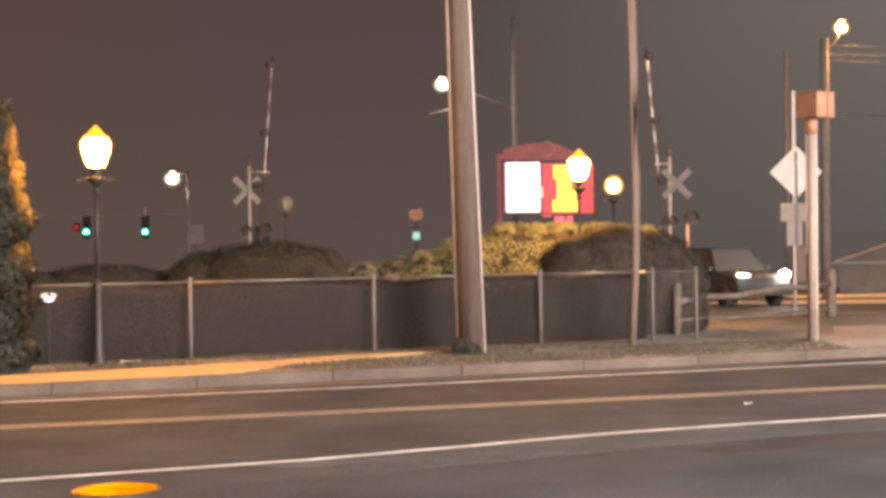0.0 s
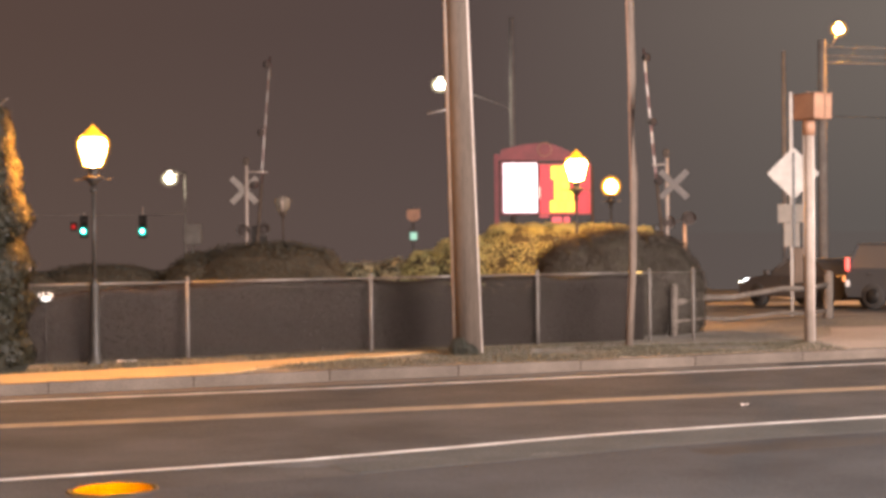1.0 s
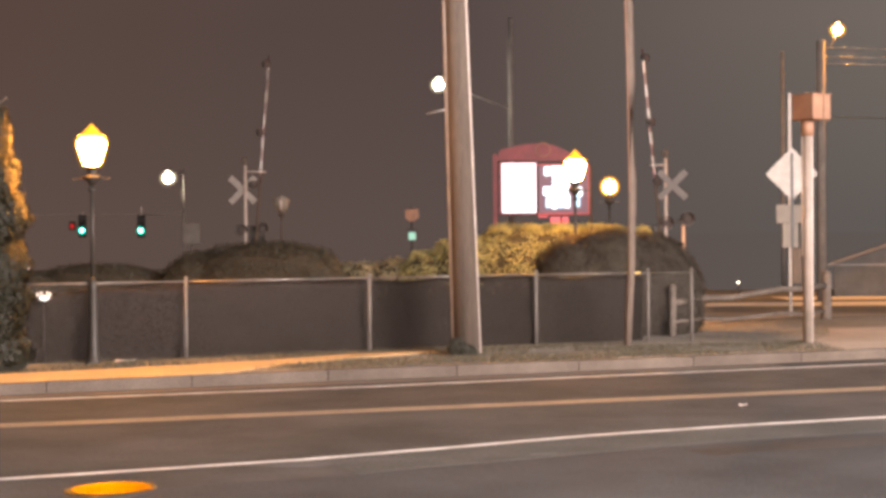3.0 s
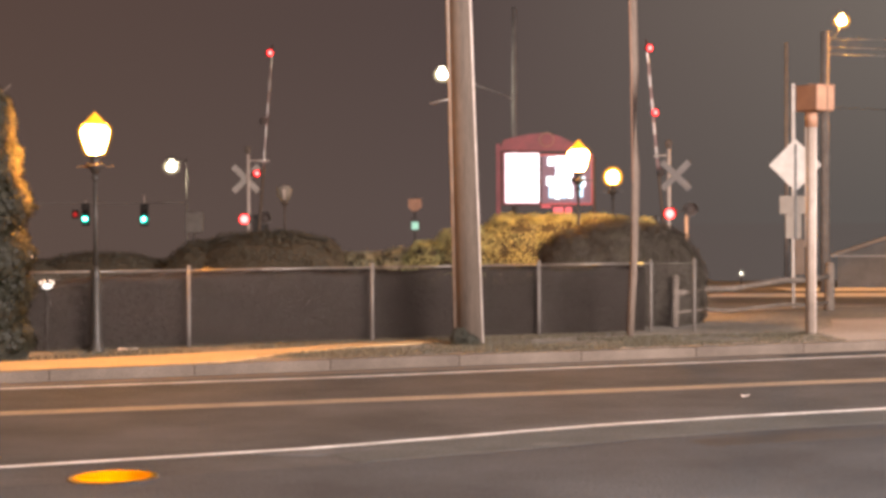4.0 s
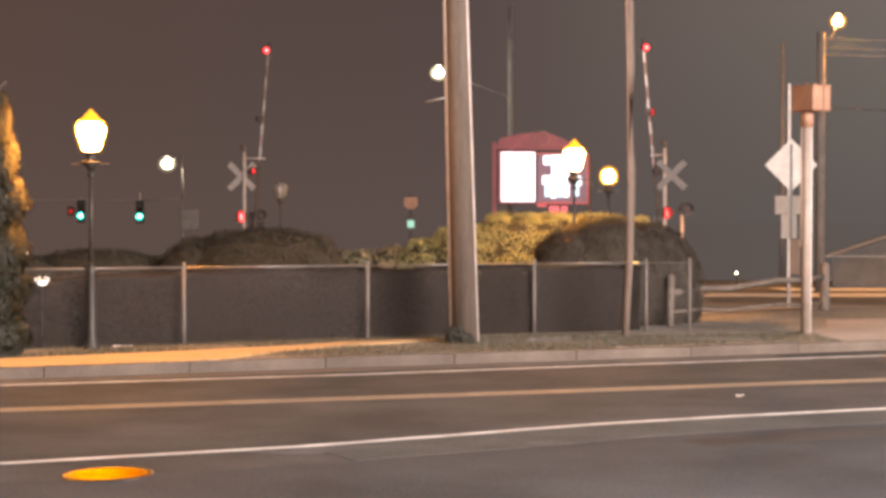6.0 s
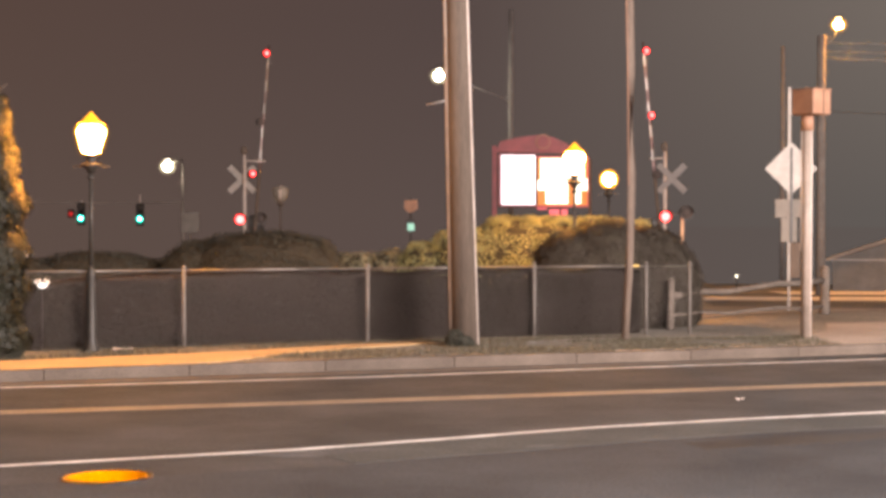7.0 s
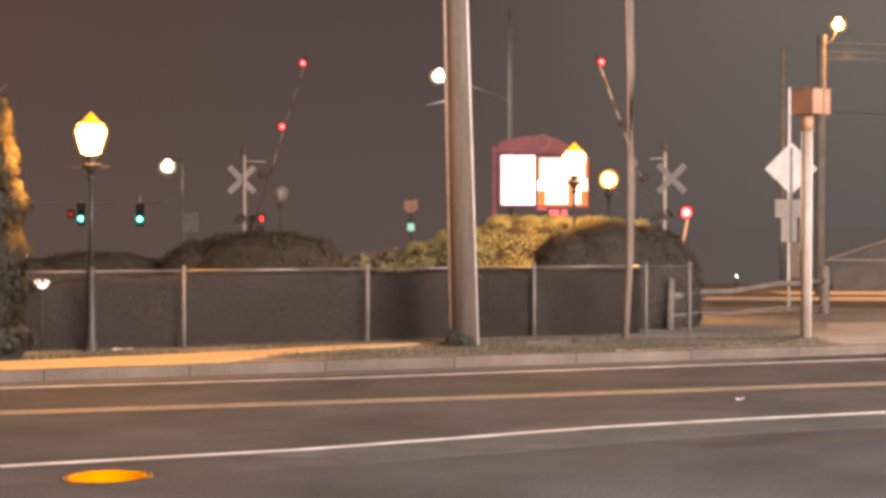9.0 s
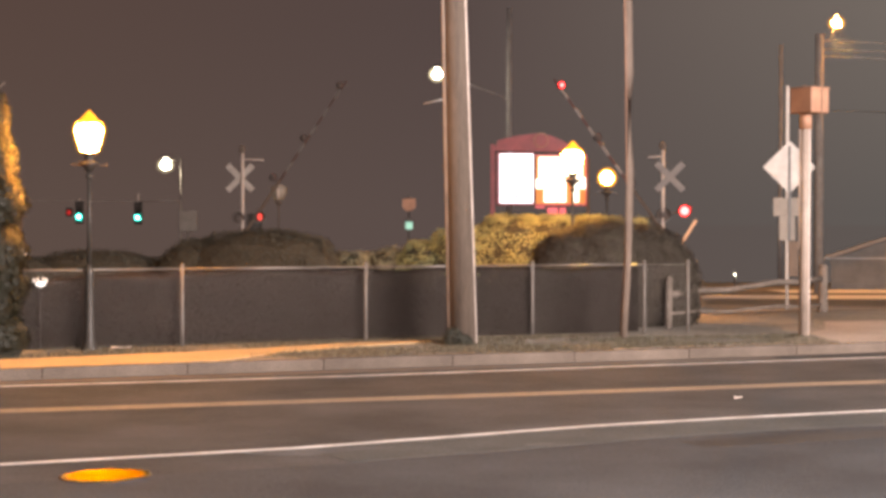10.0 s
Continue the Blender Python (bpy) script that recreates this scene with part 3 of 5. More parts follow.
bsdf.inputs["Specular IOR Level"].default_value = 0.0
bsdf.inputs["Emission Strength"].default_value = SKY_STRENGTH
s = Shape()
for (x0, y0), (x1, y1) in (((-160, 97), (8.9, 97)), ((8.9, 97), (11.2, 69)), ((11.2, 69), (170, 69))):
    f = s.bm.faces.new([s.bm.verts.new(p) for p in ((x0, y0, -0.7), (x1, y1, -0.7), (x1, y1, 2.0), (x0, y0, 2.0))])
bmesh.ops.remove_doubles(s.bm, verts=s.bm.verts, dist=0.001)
tagged(part("backdrop", s, m), "added glowing card in sky tones across the far ground", "backdrop", kind="structure")

# manhole cover in the shoulder
cover = thing("manhole_cover", pose(-2.51, 12.24, 0.002, 0.0, -0.7, 0), "round worn iron manhole cover, metal tinted orange for reflected lamplight", "manhole cover")
s = Shape()
s.lathe([(0.345, -0.03), (0.345, 0.008), (0.315, 0.010), (0.315, 0.0)], 40)
part("frame_ring", s, DARK_METAL, cover)
s = Shape()
s.lathe([(0.305, -0.02), (0.305, 0.010), (0.29, 0.014)], 40)
lid = part("lid", s, TINTED_IRON, cover, "polished iron lid with raised ribs", pose(0, 0, 0))
for k in range(-4, 5):
    w = math.sqrt(max(0.0, 0.27 ** 2 - (k * 0.06) ** 2))
    s = Shape()
    s.box(-w, k * 0.06 - 0.008, 0.012, w, k * 0.06 + 0.008, 0.0165)
    part("rib", s, TINTED_IRON, lid)

# ======================= hedges and trees =======================


def leaf_cloud(name, blobs, count, size, mat, parent, seed, flat=0.35, jitter=0.36, square=2.0, fray=0.10):
    """Many small leaves over the skins of the blobs, as one crown. square: above 2 the masses are clipped flatter."""
    rng = np.random.default_rng(seed)
    area = np.array([(b[3] * b[4] + b[4] * b[5] + b[3] * b[5]) for b in blobs])
    pick = rng.choice(len(blobs), count, p=area / area.sum())
    b = np.array(blobs, dtype=float)[pick]
    d = rng.normal(size=(count, 3))
    d /= np.linalg.norm(d, axis=1, keepdims=True)
    lump = 1 + 0.07 * min(1.0, fray / 0.1) * np.sin(d[:, 0] * 9 + b[:, 0] * 3) * np.cos(d[:, 2] * 8 + b[:, 1]) + 0.5 * fray * np.sin(d[:, 1] * 15 + d[:, 2] * 13)
    r = rng.uniform(1 - fray, 1 + 0.3 * fray, count) * lump
    skin = d / (np.abs(d) ** square).sum(axis=1, keepdims=True) ** (1 / square)
    p = b[:, :3] + skin * b[:, 3:6] * r[:, None]
    keep = p[:, 2] > 0.12
    p, d = p[keep], d[keep]
    n = len(p)
    up = d * (1 - flat) + rng.normal(size=(n, 3)) * jitter
    up /= np.linalg.norm(up, axis=1, keepdims=True)
    t = np.cross(up, rng.normal(size=(n, 3)))
    t /= np.linalg.norm(t, axis=1, keepdims=True)
    w = np.cross(up, t)
    ln = size * rng.uniform(0.6, 1.4, (n, 1))
    verts = np.stack([p - t * ln, p + w * ln * 0.62, p + t * ln + up * ln * 0.2, p - w * ln * 0.62], axis=1).reshape(-1, 3)
    faces = np.arange(4 * n).reshape(-1, 4)
    me = bpy.data.meshes.new(name)
    me.from_pydata(verts.tolist(), [], faces.tolist())
    me.materials.append(mat)
    ob = new(name, me)
    ob.parent = parent
    return ob


def shrub(name, blobs, count, size, mat, label, category, seed, group="", jitter=0.36, square=2.0, fray=0.10):
    o = (sum(b[0] for b in blobs) / len(blobs), sum(b[1] for b in blobs) / len(blobs))
    loc = [(b[0] - o[0], b[1] - o[1], b[2], b[3], b[4], b[5]) for b in blobs]
    th = thing(name, pose(o[0], o[1], 0.0), label, category, group)
    s = Shape()
    for k, b in enumerate(loc):
        s.ellipsoid(b[:3], tuple(h * (1 - 0.8 * fray) for h in b[3:6]), 3, 1.2 * fray, seed + k, square)
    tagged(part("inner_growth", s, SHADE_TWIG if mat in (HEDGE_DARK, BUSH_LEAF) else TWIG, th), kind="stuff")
    leaf_cloud("crown", loc, count, size, mat, th, seed, 0.35, jitter, square, fray)
    return th


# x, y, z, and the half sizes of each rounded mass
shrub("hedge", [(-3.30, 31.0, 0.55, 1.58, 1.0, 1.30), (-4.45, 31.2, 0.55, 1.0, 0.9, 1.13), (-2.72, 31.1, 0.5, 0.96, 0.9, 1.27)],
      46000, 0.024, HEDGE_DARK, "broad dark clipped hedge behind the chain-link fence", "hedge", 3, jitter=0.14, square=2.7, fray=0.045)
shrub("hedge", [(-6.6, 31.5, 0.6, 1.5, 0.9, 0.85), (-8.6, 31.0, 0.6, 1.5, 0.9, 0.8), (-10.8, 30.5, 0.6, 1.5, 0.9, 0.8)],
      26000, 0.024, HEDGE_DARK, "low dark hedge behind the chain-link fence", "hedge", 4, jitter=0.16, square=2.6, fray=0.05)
shrub("shrub", [(-1.75, 34.2, 0.45, 0.66, 0.6, 0.9), (-0.95, 34.2, 0.5, 0.72, 0.7, 0.94)],
      16000, 0.030, HEDGE_PALE, "small green shrub between larger hedges, leaves paled for white lamplight", "shrub", 5, jitter=0.24, square=2.4)
shrub("hedge", [(-0.1, 34.0, 0.6, 0.77, 0.8, 1.00), (0.66, 33.9, 0.72, 0.88, 0.9, 1.16), (1.54, 33.9, 0.85, 0.92, 0.9, 1.28), (2.42, 33.9, 0.88, 0.92, 0.9, 1.26), (3.3, 34.1, 0.85, 0.85, 0.9, 1.28), (4.02, 33.8, 0.85, 0.76, 0.85, 1.20), (4.62, 33.4, 0.60, 0.42, 0.6, 0.95)],
      150000, 0.022, HEDGE, "tall green hedge lit orange by the post lantern", "hedge", 6, jitter=0.24, square=3.2, fray=0.07)
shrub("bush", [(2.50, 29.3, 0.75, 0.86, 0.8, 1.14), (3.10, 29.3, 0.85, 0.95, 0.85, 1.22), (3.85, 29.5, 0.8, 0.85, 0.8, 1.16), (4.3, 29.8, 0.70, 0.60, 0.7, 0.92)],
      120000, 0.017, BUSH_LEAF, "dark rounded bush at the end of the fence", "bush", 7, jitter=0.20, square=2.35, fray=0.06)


def hedge_row(line, depth, top, count, size, label):
    """A low clipped hedge along a line of the plan: an inner mass of twigs and a skin of small leaves."""
    th = thing("hedge", pose(line[0][0], line[0][1], 0.0), label, "hedge")
    pts = [(x - line[0][0], y - line[0][1]) for x, y in line]
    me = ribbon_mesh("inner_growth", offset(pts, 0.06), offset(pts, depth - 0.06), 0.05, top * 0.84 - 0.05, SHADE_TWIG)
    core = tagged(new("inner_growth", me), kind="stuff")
    core.parent = th
    rng = np.random.default_rng(8)
    a, b = np.array(pts[0]), np.array(pts[-1])
    d = (b - a) / np.linalg.norm(b - a)
    side = np.array([-d[1], d[0]])
    u = rng.uniform(0, np.linalg.norm(b - a), count)
    # once round the section: up the face, over a rounded shoulder, across the top
    v = rng.uniform(0, top + depth * 0.8, count)
    face = np.clip(v, 0, top - 0.08)
    over = np.clip(v - (top - 0.08), 0, None)
    wave = 0.03 * np.sin(u * 1.7) + 0.02 * np.sin(u * 4.3 + v * 3) + 0.02 * np.sin(v * 9 + u * 2.1)
    bend = np.clip(over / 0.16, 0, 1) * np.pi / 2
    across = 0.08 * (1 - np.cos(bend)) + np.clip(over - 0.16, 0, None) + wave * 0.6 + rng.normal(0, 0.012, count)
    z = face + 0.08 * np.sin(bend) + np.where(over > 0, wave * 0.9, 0) + rng.normal(0, 0.010, count)
    low = np.interp(u, (0.0, 4.4, 6.0), (0.84, 0.84, 1.0))
    z *= low
    p = np.stack([a[0] + d[0] * u + side[0] * across, a[1] + d[1] * u + side[1] * across, 0.06 + z], 1)
    normal = np.stack([-side[0] * np.cos(bend), -side[1] * np.cos(bend), np.sin(bend)], 1)
    up = normal * 0.8 + rng.normal(size=(count, 3)) * 0.10
    up /= np.linalg.norm(up, axis=1, keepdims=True)
    t = np.cross(up, rng.normal(size=(count, 3)))
    t /= np.linalg.norm(t, axis=1, keepdims=True)
    w = np.cross(up, t)
    ln = size * rng.uniform(0.6, 1.4, (count, 1))
    verts = np.stack([p - t * ln, p + w * ln * 0.62, p + t * ln + up * ln * 0.2, p - w * ln * 0.62], axis=1).reshape(-1, 3)
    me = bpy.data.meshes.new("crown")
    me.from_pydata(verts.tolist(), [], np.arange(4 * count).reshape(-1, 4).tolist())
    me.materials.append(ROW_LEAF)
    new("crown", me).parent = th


hedge_row([(-10.0, 21.56), (3.50, 27.72)], 0.55, 1.15, 150000, 0.020, "low clipped hedge close behind the wire, leaves darkened for shade")


def arborvitae(x, y):
    th = thing("arborvitae", pose(x, y, 0.1), "tall narrow arborvitae with its lamp side lit yellow", "tree")
    s = Shape()
    s.tube((0, 0, -0.05), (0, 0, 3.6), 0.09, 0.02, 10)
    for k in range(14):
        a, z = k * 2.4, 0.3 + k * 0.24
        s.tube((0, 0, z), (0.45 * math.cos(a), 0.45 * math.sin(a), z + 0.35), 0.02, 0.008, 6)
    part("trunk", s, WOOD_POLE, th)
    blobs = []
    for k in range(16):
        f = k / 15
        z = 0.25 + f * 3.50
        r = float(np.interp(f, (0, 0.3, 0.46, 0.68, 0.83, 0.92, 1), (0.59, 0.62, 0.60, 0.51, 0.38, 0.29, 0.16)))
        a = k * 2.4
        blobs.append((0.14 * math.cos(a), 0.14 * math.sin(a), z, r, r, 0.52))
    s = Shape()
    for k, b in enumerate(blobs):
        s.ellipsoid(b[:3], (b[3] * 0.9, b[4] * 0.9, b[5] * 0.95), 3, 0.16, k)
    tagged(part("inner_growth", s, TWIG, th), kind="stuff")
    leaf_cloud("crown", blobs, 60000, 0.024, ARBOR, th, 21, 0.1, 0.22)
    return th


arborvitae(-6.33, 22.15)


def grass_tufts():
    """Blades along the verge, one patch of lawn."""
    rng = np.random.default_rng(5)
    n = 40000
    u = rng.uniform(-9.5, 6.2, n)
    kerb_y = np.interp(u, [p[0] for p in KERB], [p[1] for p in KERB])
    v = kerb_y + 0.25 + rng.uniform(0, 1, n) * np.interp(u, [-9, 0, 6], [4.2, 4.3, 2.6])
    walk_lo = np.interp(u, [p[0] for p in WALK_NEAR], [p[1] for p in WALK_NEAR])
    walk_hi = np.interp(u, [p[0] for p in WALK_FAR], [p[1] for p in WALK_FAR])
    keep = ~((u < 0.3) & (v > walk_lo - 0.03) & (v < walk_hi + 0.03))
    bare_lo = np.interp(u, [p[0] for p in BARE_NEAR], [p[1] for p in BARE_NEAR])
    bare_hi = np.interp(u, [p[0] for p in BARE_FAR], [p[1] for p in BARE_FAR])
    keep &= ~((u > 1.3) & (u < 6.0) & (v > bare_lo) & (v < bare_hi))
    dens = np.sin(u * 2.1 + v * 1.3) + np.sin(u * 0.7 - v * 2.9) + rng.uniform(-1, 1, n)
    keep &= dens > -0.7
    u, v = u[keep], v[keep]
    n = len(u)
    a = rng.uniform(0, 2 * np.pi, n)
    h, w = rng.uniform(0.02, 0.07, n), rng.uniform(0.005, 0.009, n)
    lean = rng.normal(0, 0.03, (n, 2))
    z = np.full(n, 0.105)
    p0 = np.stack([u - np.cos(a) * w, v - np.sin(a) * w, z], 1)
    p1 = np.stack([u + np.cos(a) * w, v + np.sin(a) * w, z], 1)
    p2 = np.stack([u + lean[:, 0], v + lean[:, 1], z + h], 1)
    verts = np.stack([p0, p1, p2], 1).reshape(-1, 3)
    me = bpy.data.meshes.new("verge_grass")
    me.from_pydata(verts.tolist(), [], np.arange(3 * n).reshape(-1, 3).tolist())
    me.materials.append(GRASS)
    tagged(new("verge_grass", me), "short dry grass on the roadside verge", "grass", kind="stuff")


grass_tufts()

# ======================= chain-link fence =======================
FENCE = [(-9.2, 21.65), (-6.5, 22.90), (-3.80, 24.14), (-1.10, 25.38), (1.61, 26.72), (3.56, 27.40), (4.31, 27.45)]
FENCE_TOP = 1.27


def chain_link():
    th = thing("chain_link_fence", pose(0, 0, 0), "galvanised chain-link fence with round top rail", "fence")
    for x, y in FENCE:
        s = Shape()
        s.tube((x, y, 0.05), (x, y, FENCE_TOP + 0.02), 0.027, 0.027, 12)
        s.lathe([(0.030, 0), (0.034, 0.02), (0.026, 0.045), (0.010, 0.06)], 12, (x, y, FENCE_TOP + 0.02))
        part("post", s, FENCE_POST, th)
    for (x0, y0), (x1, y1) in zip(FENCE[:-1], FENCE[1:]):
        s = Shape()
        thick = 0.016 if x1 < 4 else 0.006
        s.tube((x0, y0, FENCE_TOP), (x1, y1, FENCE_TOP), thick, thick, 10)
        part("top_rail" if x1 < 4 else "tension_wire", s, FENCE_STEEL, th)
        d = Vector((x1 - x0, y1 - y0))
        length, d = d.length, d.normalized()
        verts, faces, h, w = [], [], FENCE_TOP - 0.16, 0.0009
        n = int((length + h) / 0.075)
        for sgn in (1, -1):
            for k in range(n):
                a0 = k * 0.075 - h
                lo, hi = max(0.0, -a0), min(h, length - a0)
                if hi <= lo:
                    continue
                q = [(a0 + lo, lo), (a0 + hi, hi)]
                if sgn < 0:
                    q = [(length - c, zz) for c, zz in q]
                i = len(verts)
                for c, zz in q:
                    verts += [(x0 + d.x * (c - w), y0 + d.y * (c - w) - w * sgn, 0.14 + zz), (x0 + d.x * (c + w), y0 + d.y * (c + w) - w * sgn, 0.14 + zz), (x0 + d.x * c, y0 + d.y * c + w, 0.14 + zz)]
                for e in range(3):
                    g = (e + 1) % 3
                    faces.append((i + e, i + g, i + 3 + g, i + 3 + e))
        me = bpy.data.meshes.new("wire_mesh")
        me.from_pydata(verts, [], faces)
        me.materials.append(FENCE_STEEL)
        ob = new("wire_mesh", me)
        ob.parent = th
    s = Shape()
    s.box(3.18, 27.24, FENCE_TOP - 0.012, 3.42, 27.34, FENCE_TOP + 0.022, 0.008)
    part("rail_clamp", s, CLAMP, th, "bright yellow clamp on the top rail")
    return th


chain_link()


def split_rail_fence():
    th = thing("split_rail_fence", pose(0, 0, 0), "weathered split-rail wooden fence beside the street", "fence")
    posts = [(4.14, 28.6, 0.97, 0.066), (8.23, 34.2, 1.06, 0.105)]
    for x, y, h, r in posts:
        s = Shape()
        s.tube((x, y, 0.0), (x + 0.02, y, h), r * 1.08, r * 0.92, 9)
        s.lathe([(r * 0.92, 0), (r * 0.8, 0.04), (r * 0.3, 0.07)], 9, (x + 0.02, y, h - 0.002))
        part("post", s, RAIL_WOOD, th)
    for z0, z1, r in ((0.70, 0.82, 0.060), (0.36, 0.27, 0.032)):
        s = Shape()
        a, b = Vector((4.14, 28.6, z0)), Vector((8.23, 34.2, z1))
        pts = [a.lerp(b, k / 6) + Vector((0, 0, 0.03 * math.sin(k * 2.1))) for k in range(7)]
        s.path(pts, [r * random.uniform(0.85, 1.1) for _ in pts], 7)
        part("rail", s, RAIL_WOOD, th)
    return th


split_rail_fence()

# ======================= poles and lamps =======================


def utility_pole():
    th = thing("utility_pole", pose(0.42, 24.6, 0.0), "tall leaning weathered wooden utility pole with pale conduits", "utility pole")
    top = Vector((-0.26, 0, 9.6))
    s = Shape()
    s.tube((0, 0, 0.05), top, 0.215, 0.135, 20)
    part("shaft", s, WOOD_POLE, th)
    for dx, r, base, lift in ((0.205, 0.017, 0.13, 9.3), (-0.196, 0.032, 0.13, 9.3)):
        s = Shape()
        b = Vector((dx * 0.72, -0.05, 0)) + top * (lift / 9.6)
        s.tube(Vector((dx, -0.06, base)) + Vector((top.x * base / 9.6 * 0.9, 0, 0)), b, r, r, 10)
        part("conduit", s, CONDUIT if dx > 0 else POST_PAINT, th, "pale cable guard running up the pole")
    s = Shape()
    s.tube((-0.20, -0.05, 3.872), (-0.597, -0.10, 3.78), 0.015, 0.010, 8)
    part("bracket", s, STEEL, th, "short pale rod standing out from the pole")
    weeds = leaf_cloud("weed_clump", [(-0.14, -0.20, 0.20, 0.15, 0.12, 0.17), (0.02, -0.24, 0.16, 0.12, 0.10, 0.11)], 1800, 0.022, HEDGE_DARK, th, 31, 0.1, 0.6)
    tagged(weeds, "dark weeds at the foot", kind="stuff")
    return th


utility_pole()


def thin_pole():
    th = thing("service_pole", pose(3.03, 25.95, 0.0), "slim tall service pole with a slight bend", "pole")
    s = Shape()
    pts = [(0, 0, 0.05), (0.07, 0, 1.4), (0.11, 0, 2.8), (0.09, 0, 4.4), (0.05, 0, 6.2), (0.0, 0, 8.5)]
    s.path(pts, 0.062, 14)
    part("shaft", s, SERVICE_WOOD, th)
    s = Shape()
    s.path([(0.046, -0.045, 2.6), (0.030, -0.045, 4.4), (-0.012, -0.045, 6.2), (-0.058, -0.045, 8.4)], 0.009, 8)
    part("cable", s, BEIGE_BOX, th, "thin tan cable up the pole")
    return th


thin_pole()


def lantern(x, y, lit, group, label):
    """Post lantern about 3.6 m high; lit: "acorn" or "ball" globe, or "" for the dark one with a clear flared glass."""
    th = thing("post_lantern", pose(x, y, 0.1), label, "street lamp", group)
    iron = LANTERN_IRON if lit else WOOD_POLE
    s = Shape()
    s.lathe([(0.125, -0.02), (0.125, 0.04), (0.095, 0.08), (0.076, 0.20), (0.068, 0.60), (0.062, 1.08), (0.070, 1.12), (0.050, 1.18), (0.034, 1.26)], 16)
    part("base", s, iron, th)
    s = Shape()
    s.tube((0, 0, 1.24), (0, 0, 2.62), 0.032, 0.024, 14)
    s.lathe([(0.035, 2.50), (0.055, 2.53), (0.035, 2.57)], 14)
    part("post", s, iron, th)
    s = Shape()
    s.lathe([(0.045, 2.60), (0.075, 2.66), (0.14, 2.70), (0.145, 2.73), (0.06, 2.76), (0.08, 2.84), (0.122, 2.868)], 18)
    if lit:
        s.box(-0.27, -0.012, 2.69, 0.27, 0.012, 2.71)
    part("collar", s, iron, th)
    if lit == "acorn":
        s = Shape()
        s.lathe([(0.130, 2.872), (0.170, 2.95), (0.205, 3.06), (0.236, 3.18), (0.232, 3.25), (0.205, 3.30)], 24)
        globe = part("globe", s, GLOBE_SHELL, th, "glowing amber globe")
        s = Shape()
        s.lathe([(0.03, 2.885), (0.115, 2.91), (0.145, 3.0), (0.175, 3.10), (0.197, 3.18), (0.192, 3.24), (0.13, 3.285), (0.02, 3.295)], 22)
        part("bulb", s, SODIUM_GLASS, globe, "dazzling sodium bulb")
        s = Shape()
        s.lathe([(0.200, 3.302), (0.150, 3.345), (0.100, 3.39), (0.082, 3.42), (0.045, 3.45), (0.015, 3.49)], 20)
        part("dome", s, SODIUM_DOME, th, "orange glowing dome")
    elif lit == "ball":
        s = Shape()
        s.ellipsoid((0, 0, 3.09), (0.245, 0.245, 0.255), 3)
        globe = part("globe", s, GLOBE_SHELL, th, "glowing amber ball globe")
        s = Shape()
        s.ellipsoid((0, 0, 3.09), (0.155, 0.155, 0.165), 3)
        part("bulb", s, SODIUM_GLASS_FAR, globe, "dazzling sodium bulb")
    else:
        s = Shape()
        s.lathe([(0.10, 2.80), (0.17, 2.83), (0.235, 2.95), (0.28, 3.08), (0.30, 3.20), (0.295, 3.29), (0.26, 3.31), (0.20, 3.29), (0.10, 3.28)], 22)
        globe = part("globe", s, CLEAR_GLASS, th, "unlit flared glass globe")
        s = Shape()
        s.tube((0, -0.26, 2.82), (0, -0.30, 3.22), 0.045, 0.05, 12)
        part("rib", s, CONDUIT, globe, "pale middle rib")
        # the striking lamp: one half of its inner cup glows, the other is dull
        s = Shape()
        for side, mat in ((1, 0), (-1, 1)):
            s.use(mat)
            rings = [[s.bm.verts.new((r * math.cos(a), side * r * math.sin(a), z)) for a in (math.pi * k / 12 for k in range(13))] for r, z in ((0.09, 2.83), (0.20, 2.93), (0.25, 3.06), (0.27, 3.20), (0.26, 3.27), (0.15, 3.37))]
            for lo, hi in zip(rings[:-1], rings[1:]):
                for k in range(12):
                    s.bm.faces.new((lo[k], lo[k + 1], hi[k + 1], hi[k])).material_index = mat
        part("cup", s, [FROSTED, STRIKING], globe, "inner cup of the striking lamp", pose(0, 0, 0, 0, 0, 180))
        s = Shape()
        s.lathe([(0.05, 3.27), (0.09, 3.31), (0.07, 3.36), (0.03, 3.39)], 14)
        part("cap", s, CONDUIT, globe, "pale cap")
        s = Shape()
        s.box(-0.035, -0.20, 2.90, 0.035, -0.15, 3.10, 0.01)
        part("latch", s, CONDUIT, globe)
    return th


LANTERNS = "row of post lanterns"
lantern(-5.04, 23.45, "acorn", LANTERNS, "lit orange post lantern on a slim dark post beside the footpath")
lantern(2.68, 31.5, "acorn", LANTERNS, "lit orange post lantern behind the hedge")
lantern(4.47, 42.0, "ball", LANTERNS, "lit orange post lantern before the lit sign")
DARK_LANTERN = lantern(-5.85, 60.0, "", LANTERNS, "unlit post lantern near the crossing")


